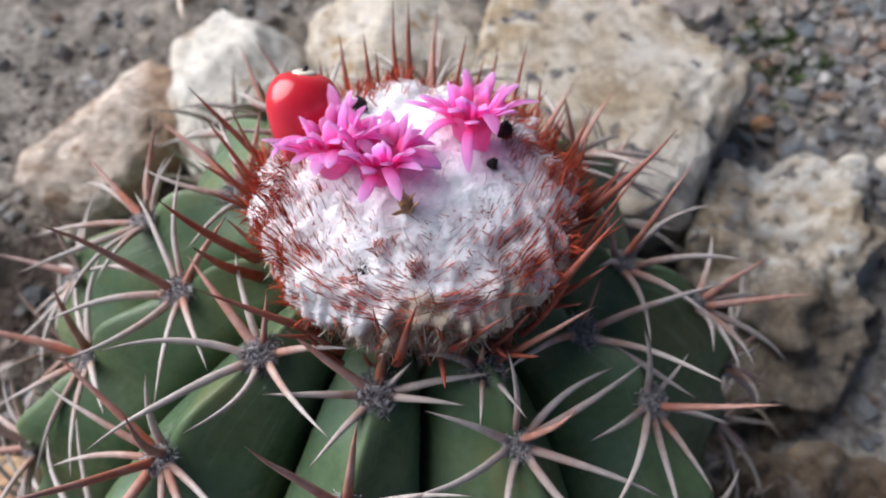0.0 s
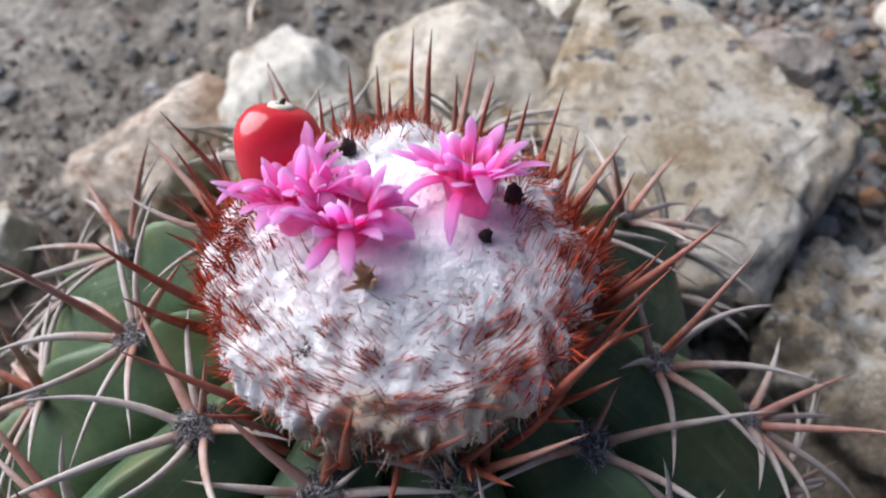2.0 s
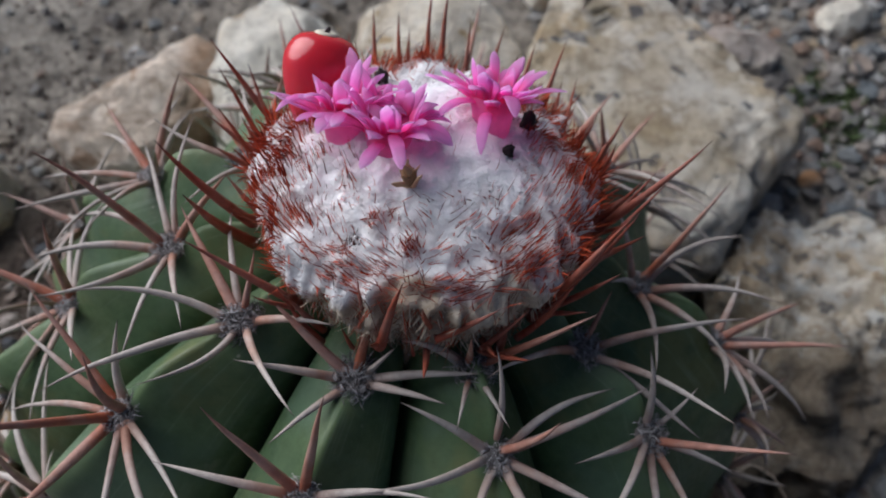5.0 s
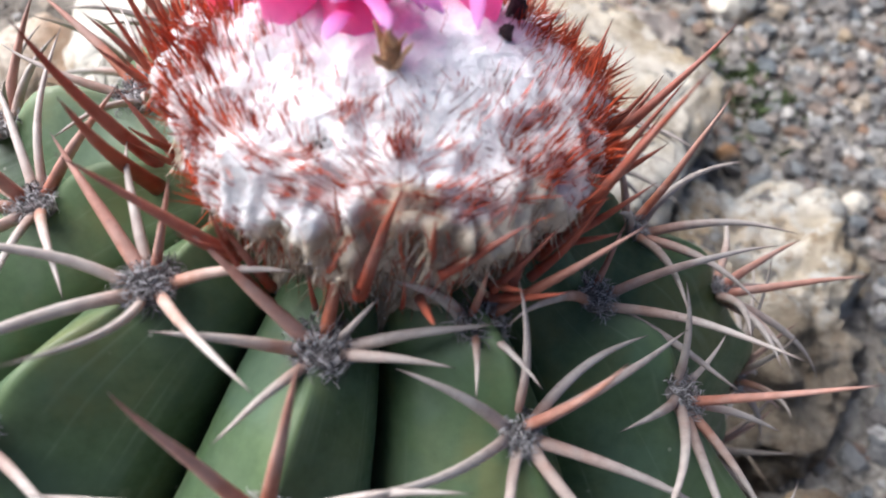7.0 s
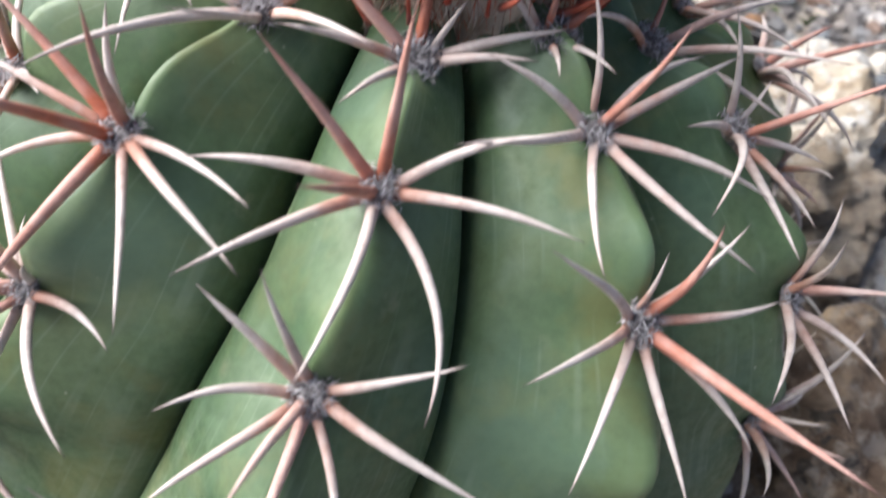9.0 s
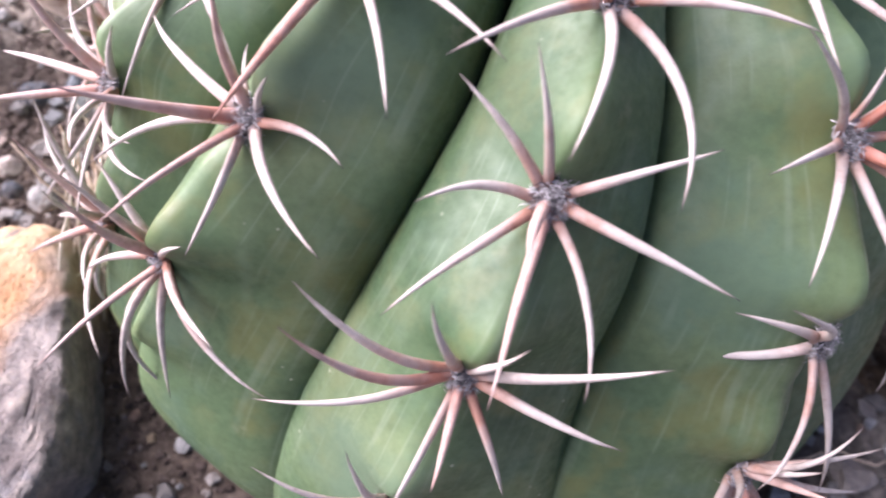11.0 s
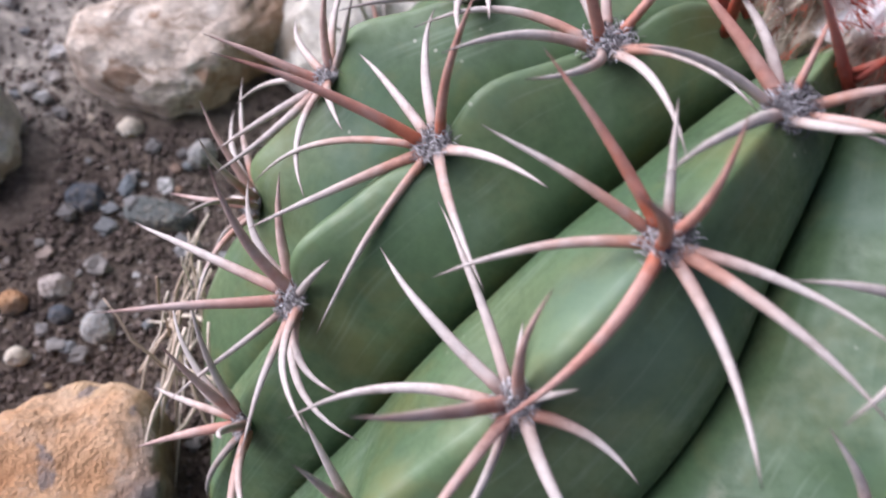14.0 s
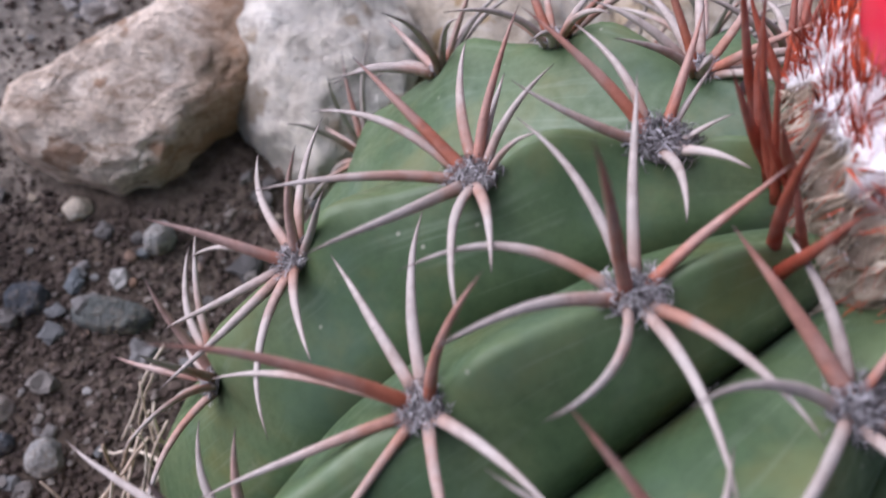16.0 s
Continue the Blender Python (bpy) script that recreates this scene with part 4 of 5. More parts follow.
# stout dark-red spines crowded at the side of the cap
collar_spines([(12, 69, 52, 58, 23), (3, 69, 23, 56, 24), (0, 69, 20, 54, 39), (-11, 69, 9, 45, 21), (-19, 69, 1, 73, 15), (11, 69, 11, 49, 20), (-36, 70, -21, 76, 41), (18, 72, 40, 66, 20)], stout=1.25)
front_rng = random.Random(9)
for _ in range(10):
    az = front_rng.uniform(-135, -25)
    collar_spines([(az, front_rng.uniform(64, 83), az + front_rng.uniform(-40, 60), front_rng.uniform(52, 82), front_rng.uniform(9, 18))], 0.0322, 0.8)


# ---- flowers ----
def flower(x, y, z, lean_az, lean, count, reach, seed):
    rng = random.Random(seed)
    f = new("flower")
    f.parent = cactus
    tilt = Matrix.Rotation(radians(lean), 4, Vector((-math.sin(radians(lean_az)), math.cos(radians(lean_az)), 0)))
    f.matrix_local = Matrix.Translation((x, y, z)) @ tilt
    tagged(f, "bright magenta-pink flower with narrow petals")
    ln = 0.0095
    pts = [Vector((0, 0, -0.004)), Vector((0, 0, 0.001)), Vector((0, 0, ln * 0.6)), Vector((0, 0, ln))]
    v, fc, al = tube(pts, [0.0034, 0.0036, 0.0040, 0.0050], 14)
    link("flower_tube", v, fc, TUBE, f, along=al)
    for layer, (num, rise, size) in enumerate(((count + 1, 8, 1.04), (count + 1, 32, 1.0), (count, 54, 0.82), (count - 1, 70, 0.62), (count - 4, 82, 0.5))):
        for k in range(num):
            az = 360 * k / num + layer * 19 + rng.uniform(-9, 9)
            petal(f, az, rise + rng.uniform(-24, 24), reach * size * rng.uniform(0.66, 1.2), ln * rng.uniform(0.75, 1.0), rng)
    verts, faces = [], []
    for _ in range(16):
        way = Vector((rng.uniform(-0.4, 0.4), rng.uniform(-0.4, 0.4), 1))
        strand(verts, faces, Vector((0, 0, ln * 0.7)), way, rng.uniform(0.004, 0.007), 0.0007, rng.uniform(-0.3, 0.3), rng)
    link("stigma", verts, faces, STIGMA, f)
    return f


def petal(parent, az, rise, length, z, rng):
    rows, cols = 11, 4
    a = radians(az)
    out, side = Vector((math.cos(a), math.sin(a), 0)), Vector((-math.sin(a), math.cos(a), 0))
    wide = 0.00118 * rng.uniform(0.8, 1.2)
    tail = rng.uniform(2.4, 4.5)
    curl = rng.uniform(-0.5, 1.7)
    bend = rng.uniform(-0.5, 0.5)
    verts, faces, along = [], [], []
    p, ang = out * 0.0036 + Vector((0, 0, z)), radians(min(85, rise + 30))
    drop = (radians(30) + curl * radians(60)) / rows
    twist = rng.uniform(-0.25, 0.25)
    for r in range(rows + 1):
        t = r / rows
        w = wide * (0.74 + 0.30 * math.sin(math.pi * min(1, t * 0.8 + 0.05))) * max(0.16, 1 - max(0.0, (t - 0.66) / 0.34) ** tail) * (1 + 0.14 * noise.noise(Vector((az, t * 4.5, 0.3))))
        d = out * math.cos(ang) + Vector((0, 0, 1)) * math.sin(ang) + side * bend * t
        nrm = d.cross(side)
        for k in range(cols + 1):
            s = 2 * k / cols - 1
            verts.append(p + (side + nrm * twist * t) * (w * s) - nrm * (abs(s) ** 2) * w * 0.18)
            along.append(t)
        p = p + d * (length / rows)
        ang -= drop
    n = len(verts)
    for q in list(verts):
        verts.append(q + Vector((0, 0, -0.00022)))
    along += along
    for r in range(rows):
        for k in range(cols):
            i = r * (cols + 1) + k
            faces.append((i, i + 1, i + cols + 2, i + cols + 1))
            faces.append((n + i + cols + 1, n + i + cols + 2, n + i + 1, n + i))
    for r in range(rows):
        for k in (0, cols):
            i, i2 = r * (cols + 1) + k, (r + 1) * (cols + 1) + k
            faces.append((i, i2, n + i2, n + i) if k == 0 else (i2, i, n + i, n + i2))
    link("petal", verts, faces, PETAL, parent, along=along)


flower(-0.0100, -0.0030, 0.0930, 115, 22, 9, 0.0096, 21)
flower(-0.0020, -0.0055, 0.0935, 90, 10, 10, 0.0101, 22)
flower(0.0164, 0.0050, 0.0935, 95, 22, 9, 0.0096, 23)


# ---- fruit ----
def fruit(x, y, z):
    f = new("fruit")
    f.parent = cactus
    f.matrix_local = Matrix.Translation((x, y, z)) @ Matrix.Rotation(radians(-32), 4, "X") @ Matrix.Rotation(radians(4), 4, "Y")
    tagged(f, "glossy red club-shaped fruit with a pale scar on top")
    rows, cols = 28, 30
    verts, faces, along = [], [], []
    for r in range(rows + 1):
        t = r / rows
        h = -0.013 + 0.0225 * t
        rad = 0.0078 * (0.22 + 0.78 * math.sin(math.pi / 2 * min(1.0, t / 0.74)))
        if t > 0.62:
            rad *= (max(0.0, 1 - ((t - 0.62) / 0.38) ** 2.6)) ** 0.5
        dip = -0.0008 * max(0, (t - 0.92) / 0.08)
        for k in range(cols):
            a = 2 * math.pi * k / cols
            lob = 1 + 0.025 * math.cos(3 * a + 0.5)
            verts.append(Vector((rad * lob * math.cos(a), rad * lob * math.sin(a), h + dip)))
            along.append(t)
    for r in range(rows):
        for k in range(cols):
            k2 = (k + 1) % cols
            faces.append((r * cols + k, r * cols + k2, (r + 1) * cols + k2, (r + 1) * cols + k))
    link("fruit_body", verts, faces, FRUIT, f, along=along)
    v, fc, al = tube([Vector((0, 0, 0.0078)), Vector((0, 0, 0.0086)), Vector((0, 0, 0.0090)), Vector((0, 0, 0.0088))], [0.0024, 0.0024, 0.0018, 0.0006], 16)
    link("scar", v, fc, SCAR, f, "pale straw-coloured round scar")
    v, fc, al = tube([Vector((0, 0, 0.0085)), Vector((0.0002, 0, 0.0094)), Vector((0.0004, 0.0003, 0.0098))], [0.0006, 0.0005, 0.0003], 7)
    link("style_stub", v, fc, CHAR, f)


fruit(-0.0190, 0.0125, 0.0965)


# ---- remains of old flowers in the wool ----
def remnant(az, t, size, material, seed, label, name, upright=1.0):
    rng = random.Random(seed)
    p, n = cap_point(az, t), cap_normal(az, t)
    verts, faces = [], []
    if material is CHAR:
        rows, cols = 12, 18
        for r in range(rows + 1):
            f = math.pi * r / rows
            for k in range(cols):
                a = 2 * math.pi * k / cols
                q = Vector((math.sin(f) * math.cos(a), math.sin(f) * math.sin(a), math.cos(f)))
                w = 0.50 + 0.6 * abs(noise.noise(q * 1.9 + Vector((seed * 7, 0, 0)))) + 0.12 * noise.noise(q * 4.5 + Vector((seed * 3, 1, 0)))
                verts.append(p + Vector((q.x, q.y, q.z * 1.4)) * size * w + n * size * 0.25)
        for r in range(rows):
            for k in range(cols):
                k2 = (k + 1) % cols
                faces.append((r * cols + k, (r + 1) * cols + k, (r + 1) * cols + k2, r * cols + k2))
        link(name, verts, faces, material, cap, label)
        return
    for k in range(14):
        way = n * upright + Vector((rng.uniform(-0.9, 0.9), rng.uniform(-0.9, 0.9), rng.uniform(0, 0.6)))
        way.normalize()
        pts = [p - n * 0.001]
        for i in range(4):
            pts.append(pts[-1] + (way + Vector((rng.uniform(-0.5, 0.5), rng.uniform(-0.5, 0.5), rng.uniform(-0.3, 0.3)))) * size * rng.uniform(0.2, 0.36))
        v, f, _ = tube(pts, [size * 0.16, size * 0.13, size * 0.09, size * 0.10, size * 0.03], 6, 0.5)
        o = len(verts)
        verts += v
        faces += [tuple(i + o for i in q) for q in f]
    link(name, verts, faces, material, cap, label)


remnant(-99, cap_at(0.0131), 0.0058, DRY, 1, "dried brown shrivelled flower", "dry_flower", 2.6)
remnant(31, cap_at(0.0212), 0.0026, CHAR, 2, "blackened flower remnant", "remnant")
remnant(-3, cap_at(0.0148), 0.0016, CHAR, 3, "blackened flower remnant", "remnant")
remnant(126, cap_at(0.022), 0.0022, CHAR, 4, "blackened flower remnant", "remnant")


def dark_fuzz(az, t, count, spread, seed):
    """A spot of dark broken bristles in the wool."""
    rng = random.Random(seed)
    verts, faces = [], []
    p, n = cap_point(az, t), cap_normal(az, t)
    x, y, _ = frame_of(n)
    for _ in range(count):
        base = p + x * rng.gauss(0, spread) + y * rng.gauss(0, spread * 0.6) + n * cap_lump(p)
        strand(verts, faces, base, n * 0.4 + x * rng.uniform(-1, 1) + y * rng.uniform(-1, 1), rng.uniform(0.0008, 0.0018), rng.uniform(0.00012, 0.00028), rng.uniform(-0.8, 0.8), rng)
    tagged(link("dark_bristles", verts, faces, CHAR, cap, "dark broken bristles in the wool"), kind="stuff")


dark_fuzz(-113, cap_at(0.0258), 70, 0.0011, 5)


def dark_bud(x, y, z):
    """A small dark ovoid bud wedged at the foot of the cap."""
    pts = [Vector((x, y, z - 0.0022 + 0.0044 * k / 10)) for k in range(11)]
    rad = [0.00145 * math.sqrt(max(0.02, 1 - (k / 5 - 1) ** 2)) * (1 + 0.06 * math.sin(k * 2.3)) for k in range(11)]
    v, f, _ = tube(pts, rad, 14)
    link("bud", v, f, CHAR, cap, "dark blue-grey ovoid bud")


dark_bud(-0.0216, 0.0255, 0.0712)


# ---- ground ----
def ground_height(x, y):
    d = math.hypot(x, y)
    p = Vector((x, y, 0))
    near = max(0.0, 1 - d / 1.5)
    h = 0.004 * noise.noise(p * 14) + 0.0022 * noise.noise(p * 45) + 0.0012 * noise.noise(p * 120) * near
    return h * min(1, 0.35 + near) - 0.004 * math.exp(-(d / 0.12) ** 2)


def ground():
    verts, faces = [Vector((0, 0, ground_height(0, 0)))], []
    radii, r = [], 0.01
    while r < 0.5:
        radii.append(r)
        r += 0.004
    while r < 60:
        radii.append(r)
        r *= 1.16
    cols = 300
    for r in radii:
        for k in range(cols):
            a = 2 * math.pi * k / cols
            x, y = r * math.cos(a), r * math.sin(a)
            verts.append(Vector((x, y, ground_height(x, y))))
    for k in range(cols):
        faces.append((0, 1 + k, 1 + (k + 1) % cols))
    for i in range(len(radii) - 1):
        for k in range(cols):
            k2 = (k + 1) % cols
            faces.append((1 + i * cols + k, 1 + (i + 1) * cols + k, 1 + (i + 1) * cols + k2, 1 + i * cols + k2))
    # 1 close round the cactus, falling to 0 about 0.2 m out
    near_cactus = [max(0.0, min(1.0, (0.205 + 0.05 * noise.noise(v * 9) - math.hypot(v.x + 0.03, v.y)) / 0.06)) for v in verts]
    ob = link("ground", verts, faces, SOIL, along=near_cactus, attr="near_cactus")
    return tagged(ob, "bare grey-brown stony soil", "ground", kind="structure")


ground()


# ---- rocks: plan outline, height, how square the shoulders are ----
def rock(name, outline, height, material, label, square=3.0, seed=0, tilt=(0, 0), rough=1.0, facets=14, fine=6, cut=(0.82, 0.97), swell=1.09, pits=0.0):
    cx = sum(p[0] for p in outline) / len(outline)
    cy = sum(p[1] for p in outline) / len(outline)
    poly = [((x - cx) * swell, (y - cy) * swell) for x, y in outline]

    def reach(a):
        dx, dy, best = math.cos(a), math.sin(a), 0.001
        for (x1, y1), (x2, y2) in zip(poly, poly[1:] + poly[:1]):
            ux, uy = x2 - x1, y2 - y1
            den = dx * uy - dy * ux
            if abs(den) > 1e-9:
                s = (x1 * uy - y1 * ux) / den
                q = (x1 * dy - y1 * dx) / den
                if s > 0 and -0.001 <= q <= 1.001:
                    best = max(best, s)
        return best

    bm = bmesh.new()
    bmesh.ops.create_icosphere(bm, subdivisions=fine, radius=1)
    verts, faces = [], [tuple(v.index for v in f.verts) for f in bm.faces]
    off = Vector((seed * 3.7, seed * 1.3, seed * 2.1))
    for v in bm.verts:
        s = max(-0.75, min(1.0, v.co.z))
        c = math.sqrt(max(0.0, 1 - s * s))
        a = math.atan2(v.co.y, v.co.x)
        rad, hh = c ** (2 / square), (abs(s) ** (2 / square)) * (1 if s > 0 else -0.6)
        far = reach(a) * rad
        q = Vector((far * math.cos(a), far * math.sin(a), height * hh))
        q.z += (q.x * tilt[0] + q.y * tilt[1]) * max(0, hh)
        verts.append(q)
    bm.free()
    # broken flat faces: random planes cut the rounded form back
    rng = random.Random(seed * 17 + 3)
    wide = max(v.length for v in verts)
    for k in range(facets):
        a, e = 2.4 * k + rng.uniform(-0.5, 0.5), rng.choice((0.15, 0.35, 0.6, 0.9, 1.3))
        n = Vector((math.cos(a) * math.cos(e), math.sin(a) * math.cos(e), math.sin(e) * wide / height * 0.6)).normalized()
        limit = max(v.dot(n) for v in verts) * rng.uniform(*cut)
        for v in verts:
            over = v.dot(n) - limit
            if over > 0 and v.z > -0.002:
                v -= n * over * 0.92
    for i, q in enumerate(verts):
        w = q + off
        d = 0.0034 * noise.noise(w * 24) + 0.0024 * noise.noise(w * 62) + 0.0016 * noise.noise(w * 150) + 0.0009 * noise.noise(w * 330)
        ridge = 0.0045 * (0.4 - abs(noise.noise(w * 34 + Vector((9, 9, 9))))) + 0.0024 * (0.3 - abs(noise.noise(w * 95)))
        n = Vector((q.x, q.y, q.z * 1.5 + 0.3 * height)).normalized()
        pit = pits * (max(0.0, noise.noise(w * 31 + Vector((4, 1, 6))) - 0.12) + 0.5 * max(0.0, noise.noise(w * 75) - 0.15))
        verts[i] = q + n * ((d + ridge) * rough - pit)
    ob = link(name, verts, faces, material)
    ob.location = (cx, cy, 0.0)
    return tagged(ob, label, "rock", "rocks round the cactus")


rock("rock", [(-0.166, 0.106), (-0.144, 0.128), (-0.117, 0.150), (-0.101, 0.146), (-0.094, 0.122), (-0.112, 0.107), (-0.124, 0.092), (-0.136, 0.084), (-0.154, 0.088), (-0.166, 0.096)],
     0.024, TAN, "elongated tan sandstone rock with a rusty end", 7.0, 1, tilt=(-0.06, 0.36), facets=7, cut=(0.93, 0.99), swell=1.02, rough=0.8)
rock("rock", [(-0.109, 0.132), (-0.107, 0.162), (-0.088, 0.178), (-0.056, 0.166), (-0.046, 0.142), (-0.052, 0.110), (-0.078, 0.092), (-0.092, 0.104)],
     0.036, PALE, "pale grey rounded rock behind the cactus", 3.2, 2, tilt=(0.0, 0.22), facets=10, cut=(0.88, 0.98), rough=0.7)
rock("rock", [(-0.046, 0.155), (-0.046, 0.188), (-0.030, 0.206), (-0.003, 0.207), (0.024, 0.186), (0.033, 0.160), (0.024, 0.125), (-0.020, 0.112)],
     0.040, CREAM, "smooth cream rounded rock behind the cactus", 2.8, 3, rough=0.6)
rock("rock", [(0.033, 0.145), (0.038, 0.174), (0.045, 0.208), (0.079, 0.208), (0.110, 0.172), (0.144, 0.139), (0.127, 0.112), (0.109, 0.076), (0.081, 0.076), (0.042, 0.110)],
     0.042, BLOCK, "large angular buff sandstone block with dark spots", 9.0, 4, facets=8, cut=(0.93, 0.99), rough=0.8)
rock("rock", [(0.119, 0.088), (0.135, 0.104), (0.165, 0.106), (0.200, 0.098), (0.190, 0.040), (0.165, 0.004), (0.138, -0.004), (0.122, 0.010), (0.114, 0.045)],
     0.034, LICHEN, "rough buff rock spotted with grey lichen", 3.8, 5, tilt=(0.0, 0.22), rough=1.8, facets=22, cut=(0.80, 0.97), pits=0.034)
rock("rock", [(0.128, -0.014), (0.150, -0.010), (0.178, -0.022), (0.170, -0.070), (0.140, -0.085), (0.118, -0.066), (0.116, -0.036)],
     0.028, BROWN, "rough brown rock beside the cactus foot", 3.0, 6, rough=1.8, pits=0.022)
rock("rock", [(-0.224, 0.081), (-0.201, 0.087), (-0.183, 0.077), (-0.178, 0.063), (-0.185, 0.049), (-0.200, 0.043), (-0.220, 0.050)],
     0.026, PALE, "whitish rounded rock on bare soil", 2.6, 7)
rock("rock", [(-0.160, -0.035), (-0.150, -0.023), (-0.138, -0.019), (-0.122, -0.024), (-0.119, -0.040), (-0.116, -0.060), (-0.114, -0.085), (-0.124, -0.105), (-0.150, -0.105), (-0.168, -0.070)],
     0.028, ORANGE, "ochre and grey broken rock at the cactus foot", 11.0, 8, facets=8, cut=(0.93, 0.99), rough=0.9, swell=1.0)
rock("rock", [(0.112, 0.210), (0.126, 0.218), (0.149, 0.215), (0.153, 0.201), (0.140, 0.191), (0.120, 0.194)],
     0.014, ROSE, "small flat rose-grey stone", 3.0, 9, rough=0.5)
rock("rock", [(0.018, 0.238), (0.034, 0.221), (0.049, 0.236), (0.046, 0.256), (0.026, 0.258)], 0.012, PALE, "small whitish stone among gravel", 2.6, 10, rough=0.4)
rock("rock", [(0.052, 0.246), (0.060, 0.227), (0.073, 0.231), (0.079, 0.250), (0.066, 0.262)], 0.012, PALE, "small whitish stone among gravel", 2.6, 11, rough=0.4)
rock("rock", [(0.174, 0.242), (0.178, 0.228), (0.190, 0.226), (0.202, 0.240), (0.190, 0.252)], 0.012, PALE, "small grey stone among gravel", 2.6, 12, rough=0.4)


# ---- gravel ----
ROCK_SPOTS = [(-0.135, 0.113, 0.04), (-0.077, 0.136, 0.04), (-0.008, 0.165, 0.045), (0.08, 0.14, 0.055), (0.155, 0.05, 0.05), (0.148, -0.045, 0.035), (-0.19, 0.055, 0.03), (-0.137, -0.065, 0.03)]


def blob(rng, size):
    """A small rounded stone as verts and faces."""
    flat = rng.uniform(0.5, 0.8)
    long = rng.uniform(0.75, 1.25)
    turn = rng.uniform(0, 6.28)
    off = Vector((rng.uniform(0, 50), rng.uniform(0, 50), rng.uniform(0, 50)))
    rows, cols = 6, 9
    verts, faces = [], []
    for r in range(rows + 1):
        a = -math.pi / 2 + math.pi * r / rows
        for k in range(cols):
            t = 2 * math.pi * k / cols + r * 0.3
            q = Vector([math.copysign(abs(v) ** 0.62, v) for v in (math.cos(a) * math.cos(t), math.cos(a) * math.sin(t), math.sin(a))])
            q = Vector((q.x * long, q.y, q.z * flat)) * 0.85
            q *= size * (1 + 0.75 * noise.noise(q * 1.2 + off) + 0.25 * noise.noise(q * 3.1 + off))
            verts.append(Vector((q.x * math.cos(turn) - q.y * math.sin(turn), q.x * math.sin(turn) + q.y * math.cos(turn), q.z)))
    for r in range(rows):
        for k in range(cols):
            k2 = (k + 1) % cols
            faces.append((r * cols + k, r * cols + k2, (r + 1) * cols + k2, (r + 1) * cols + k))
    return verts, faces


def clear(x, y, margin=0.0):
    if math.hypot(x, y) < 0.088:
        return False
    return all(math.hypot(x - a, y - b) > c + margin for a, b, c in ROCK_SPOTS)


def make_crumb():
    m, nt, b = mat("soil_crumb", 0.95, 0.1)
    g = nt.nodes.new("ShaderNodeNewGeometry").outputs["Random Per Island"]
    c = ramp(nt, g, [(0.0, (0.048, 0.036, 0.030)), (0.6, (0.098, 0.073, 0.060)), (0.92, (0.15, 0.118, 0.098)), (1.0, (0.27, 0.24, 0.21))])
    n = tex_noise(nt, coords(nt), 500, 4, 0.7)
    c = mix(nt, c, ramp(nt, n, [(0.3, (0.5, 0.5, 0.5)), (0.7, (1.4, 1.4, 1.4))]), 0.8, "MULTIPLY")
    nt.links.new(c, b.inputs["Base Color"])
    bump(nt, b, n, 0.8, 0.001)
    return m


def crumbs(count, seed):
    rng = random.Random(seed)
    verts, faces = [], []
    while count:
        x, y = rng.gauss(-0.13, 0.05), rng.gauss(0.02, 0.07)
        if not clear(x, y, -0.006):
            continue
        size = rng.choice((0.0003, 0.0004, 0.0005, 0.0007, 0.0010)) * rng.uniform(0.8, 1.3)
        v, f = blob(rng, size)
        o = len(verts)
        at = Vector((x, y, ground_height(x, y) + size * 0.2))
        verts += [q + at for q in v]
        faces += [tuple(i + o for i in q) for q in f]
        count -= 1
    ob = link("soil_crumbs", verts, faces, make_crumb())
    tagged(ob, "dark brown crumbs of soil beside the cactus", "soil", kind="stuff")


crumbs(11000, 35)


def gravel(count, seed):
    rng = random.Random(seed)
    verts, faces = [], []
    while count:
        x, y = rng.uniform(-0.42, 0.42), rng.uniform(-0.22, 0.52)
        if math.hypot(x + 0.13, y - 0.02) < 0.07 and rng.random() < 0.2:
            continue
        right = x > 0.03 and y > 0.0
        if not clear(x, y) or rng.random() > (1.0 if right else 0.20 if y > 0.09 else 0.28):
            continue
        size = rng.choice((0.0010, 0.0013, 0.0018, 0.0024, 0.0032)) * rng.uniform(0.8, 1.3) * (1.25 if right else 0.9)
        v, f = blob(rng, size)
        o = len(verts)
        at = Vector((x, y, ground_height(x, y) + size * 0.25))
        verts += [q + at for q in v]
        faces += [tuple(i + o for i in q) for q in f]
        count -= 1
    ob = link("gravel", verts, faces, PEBBLE, smooth=False)
    tagged(ob, "fine mixed gravel scattered on the soil", "gravel", kind="stuff")


gravel(13000, 31)


def pebbles(count, seed):
    rng = random.Random(seed)
    made = 0
    while made < count:
        x, y = rng.uniform(-0.28, 0.30), rng.uniform(-0.10, 0.34)
        if not clear(x, y, 0.004) or (x < 0.02 and rng.random() < 0.55):
            continue
        pebble(x, y, rng.uniform(0.0036, 0.0074) * (1 if x > 0.02 else 0.75), rng)
        made += 1


def pebble(x, y, size, rng):
    v, f = blob(rng, size)
    ob = link("pebble", v, f, PEBBLE, smooth=False)
    ob.location = (x, y, ground_height(x, y) + size * 0.25)
    tagged(ob, "small mixed-colour pebble on the soil", "pebble", "loose pebbles")


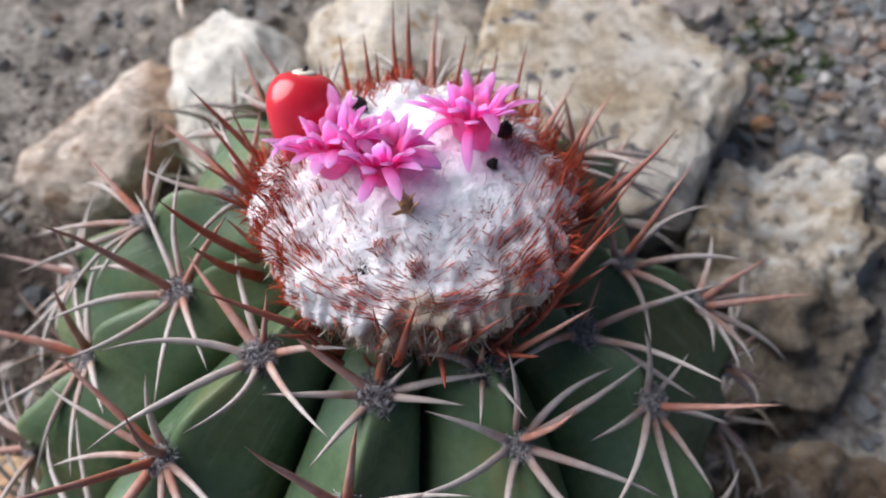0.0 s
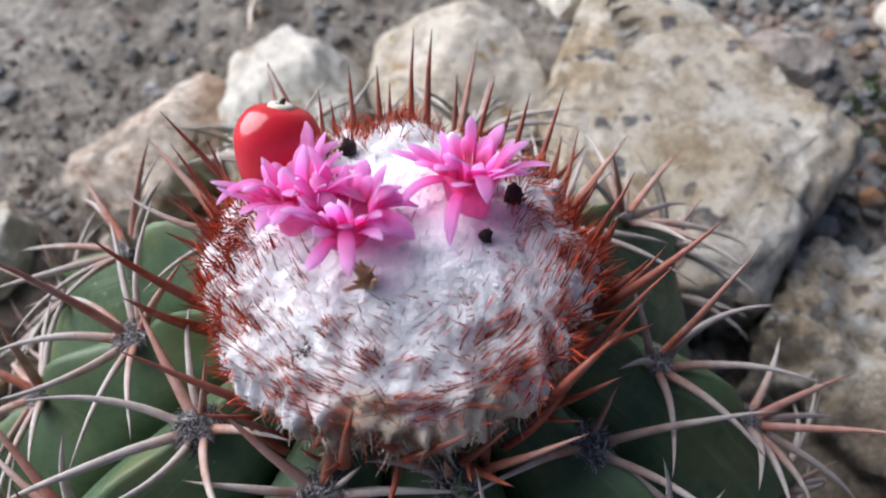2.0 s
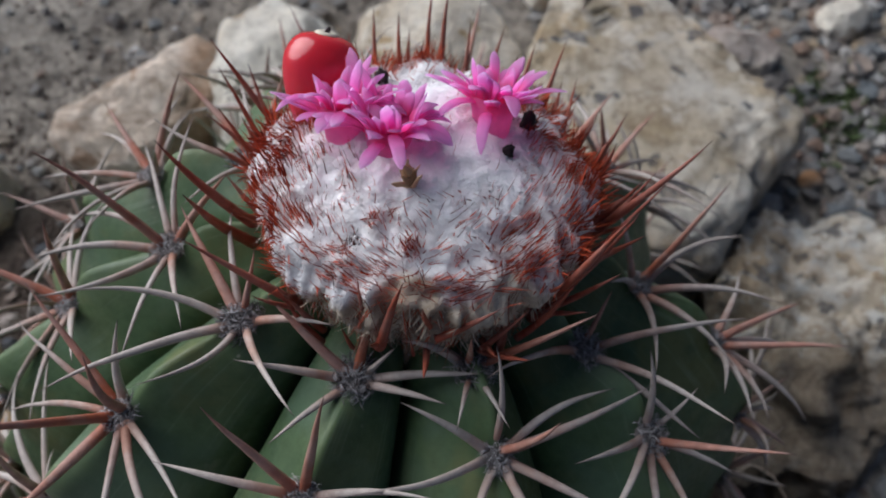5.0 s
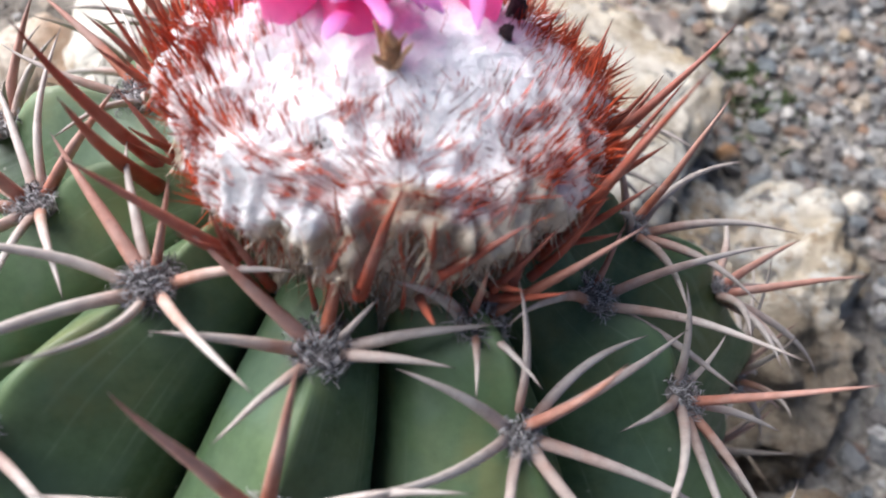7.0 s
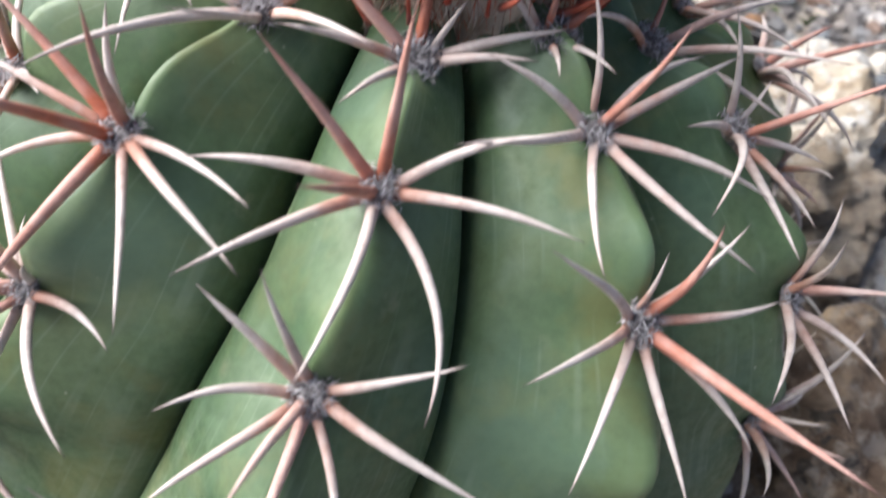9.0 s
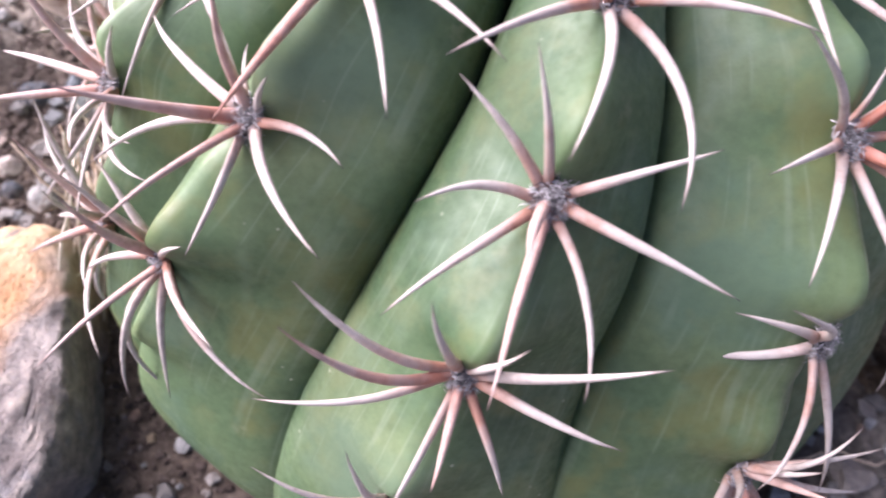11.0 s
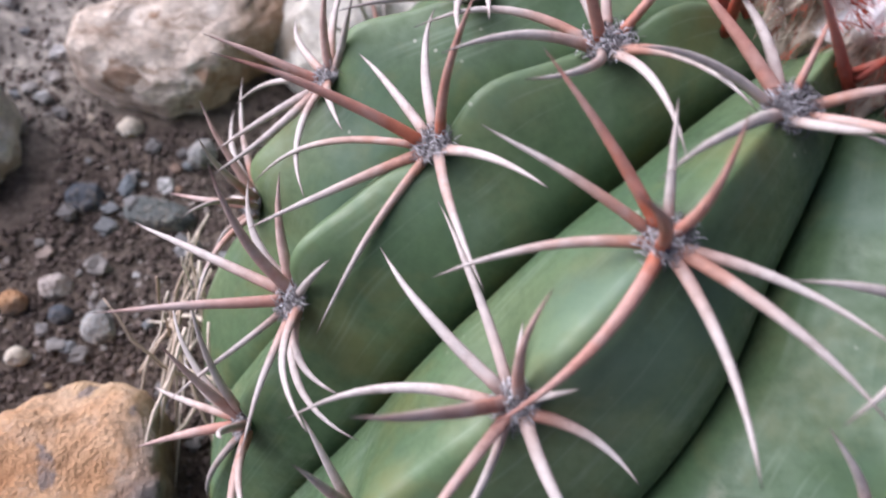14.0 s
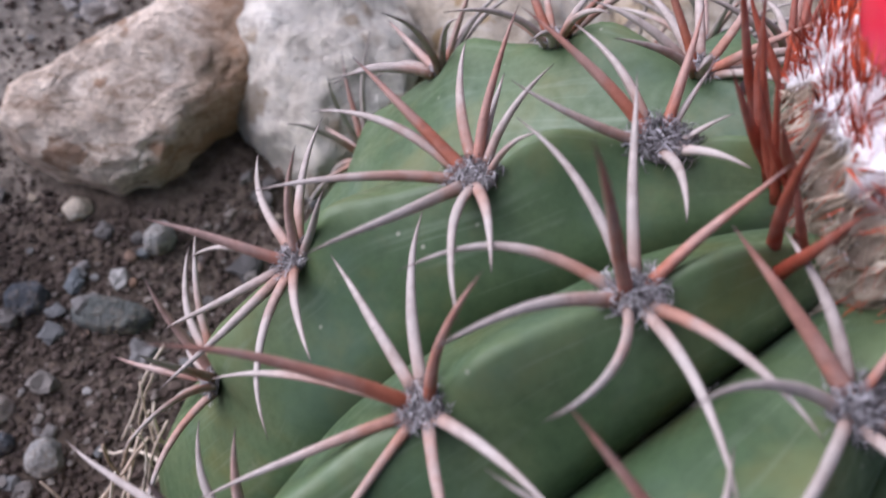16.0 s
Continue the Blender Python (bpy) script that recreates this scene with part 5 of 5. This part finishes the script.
for x, y, long, wide, turn, tall, m, what in (
        (-0.1565, 0.0490, 0.0068, 0.0052, 0.3, 0.005, SLATE, "dark blue-grey pebble on brown soil"),
        (-0.1345, 0.0450, 0.0128, 0.0050, -0.12, 0.005, GREYGREEN, "long flat grey-green pebble on brown soil"),
        (-0.1480, 0.0785, 0.0042, 0.0036, 0.5, 0.004, CREAM, "small cream pebble on brown soil"),
        (-0.1240, 0.0705, 0.0056, 0.0044, 0.9, 0.005, ASH, "pale grey pebble beside the tan rock"),
        (-0.1590, 0.0180, 0.0048, 0.0038, 0.2, 0.004, ROSE, "reddish brown pebble on brown soil"),
        (-0.1450, 0.0055, 0.0046, 0.0050, 0.8, 0.005, ASH, "pale grey pebble on dark soil"),
        (-0.1690, 0.0120, 0.0040, 0.0034, 0.1, 0.004, ORANGE, "small ochre pebble on brown soil"),
        (-0.1560, 0.0090, 0.0030, 0.0026, 0.4, 0.003, SLATE, "small dark blue-grey pebble on soil"),
        (-0.1640, -0.0040, 0.0030, 0.0024, 0.4, 0.003, CREAM, "small whitish pebble on brown soil"),
        (0.2020, 0.1150, 0.0075, 0.0060, 0.3, 0.006, PALE, "whitish rounded pebble among gravel"),
        (0.2180, 0.1150, 0.0060, 0.0056, 0.9, 0.006, PALE, "whitish rounded pebble among gravel"),
        (0.1650, 0.1380, 0.0055, 0.0045, 0.2, 0.004, ORANGE, "ochre pebble among gravel")):
    outline = [(x + long * math.cos(a) * math.cos(turn) - wide * math.sin(a) * math.sin(turn), y + long * math.cos(a) * math.sin(turn) + wide * math.sin(a) * math.cos(turn))
               for a in [k * math.pi / 6 for k in range(12)]]
    stone = rock("pebble", outline, tall, m, what, 2.4, int(abs(x * 9000)), rough=0.12, fine=4, swell=1.05)
    tagged(stone, what, "pebble", "loose pebbles")
pebbles(140, 41)


# ---- dry straw and weeds ----
def straw(count, seed, cx, cy, spread, label):
    rng = random.Random(seed)
    verts, faces = [], []
    for _ in range(count):
        x, y = cx + rng.gauss(0, spread * 0.5), cy + rng.gauss(0, spread)
        p = Vector((x, y, ground_height(x, y) + rng.uniform(0.001, 0.03)))
        way = Vector((rng.uniform(-0.5, 0.5), rng.uniform(-1, 1), rng.uniform(-0.6, 0.6)))
        pts = [p]
        for i in range(6):
            way += Vector((rng.uniform(-0.5, 0.5), rng.uniform(-0.5, 0.5), rng.uniform(-0.4, 0.4)))
            q = pts[-1] + way.normalized() * rng.uniform(0.003, 0.007)
            q.z = max(q.z, ground_height(q.x, q.y) + 0.001)
            pts.append(q)
        v, f, _ = tube(pts, [0.0004, 0.0005, 0.0005, 0.0004, 0.0004, 0.0003, 0.0002], 5)
        o = len(verts)
        verts += v
        faces += [tuple(i + o for i in q) for q in f]
    ob = link("dry_straw", verts, faces, STRAW)
    tagged(ob, label, "straw", kind="stuff")


def hanging_straw(count, seed):
    """Pale wavy strands hanging down the flank of the cactus to the soil."""
    rng = random.Random(seed)
    verts, faces = [], []
    for _ in range(count):
        p = Vector((-0.116 + rng.gauss(0, 0.003), rng.uniform(-0.02, 0.028), rng.uniform(0.028, 0.054)))
        end = Vector((-0.117 + rng.gauss(0, 0.009), p.y - rng.uniform(-0.005, 0.045), 0.003))
        n = 14
        off = Vector((rng.uniform(0, 9), rng.uniform(0, 9), rng.uniform(0, 9)))
        pts = []
        for k in range(n + 1):
            t = k / n
            q = p.lerp(end, t)
            w = 0.0022 * math.sin(math.pi * min(1, t * 1.3 + 0.05))
            q += Vector((noise.noise(off + q * 70) - 0.35, noise.noise(off + q * 90 + Vector((5, 0, 0))), noise.noise(off + q * 60 + Vector((0, 5, 0))) * 0.6)) * w
            pts.append(q)
        thick = rng.uniform(0.00025, 0.0006)
        v, f, _ = tube(pts, [thick * (0.8 + 0.3 * noise.noise(q * 200)) for q in pts], 6)
        o = len(verts)
        verts += v
        faces += [tuple(i + o for i in q) for q in f]
    ob = link("dry_straw", verts, faces, STRAW)
    tagged(ob, "pale dry strands hanging beside the cactus foot", "straw", kind="stuff")


hanging_straw(20, 55)
straw(8, 51, -0.112, -0.012, 0.007, "tangled dry straw and roots against the cactus foot")
straw(14, 52, 0.118, -0.03, 0.02, "dry straw between rock and cactus")


def weed(cx, cy, count, spread, seed):
    rng = random.Random(seed)
    verts, faces = [], []
    for _ in range(count):
        x, y = cx + rng.gauss(0, spread), cy + rng.gauss(0, spread)
        base = Vector((x, y, ground_height(x, y)))
        for _ in range(3):
            way = Vector((rng.uniform(-1, 1), rng.uniform(-1, 1), rng.uniform(0.1, 0.8)))
            strand(verts, faces, base, way, rng.uniform(0.003, 0.009), rng.uniform(0.0012, 0.003), rng.uniform(-0.6, 0.6), rng)
    ob = link("weed", verts, faces, LEAF)
    tagged(ob, "low dull green weed growing in gravel", "weed")


weed(0.180, 0.178, 150, 0.012, 61)


def leaf_pair(cx, cy, seed):
    """A seedling with a few broad leaves."""
    rng = random.Random(seed)
    verts, faces = [], []
    base = Vector((cx, cy, ground_height(cx, cy)))
    for k in range(5):
        a = k * 1.3 + rng.uniform(-0.3, 0.3)
        way = Vector((math.cos(a), math.sin(a), 0.9))
        strand(verts, faces, base, way, rng.uniform(0.010, 0.016), 0.0045, -0.4, rng)
    ob = link("seedling", verts, faces, GREEN)
    tagged(ob, "small fresh green seedling in the soil", "seedling")


GREEN = make_strand("seedling_leaf", (0.06, 0.15, 0.03), (0.12, 0.24, 0.06))
leaf_pair(-0.246, 0.223, 71)
leaf_pair(-0.188, 0.232, 72)


def dry_stem(x1, y1, x2, y2):
    a = Vector((x1, y1, ground_height(x1, y1)))
    c = Vector((x2, y2, 0.016))
    pts = [a.lerp(c, k / 8) + Vector((0.0012 * math.sin(k), 0, 0.002)) for k in range(9)]
    v, f, _ = tube(pts, [0.0020, 0.0019, 0.0021, 0.0018, 0.0018, 0.0017, 0.0016, 0.0013, 0.0008], 8, 0.6)
    ob = link("dry_grass_stem", v, f, STRAW)
    tagged(ob, "pale dry grass stem lying on soil", "grass stem")


dry_stem(-0.122, 0.236, -0.112, 0.186)
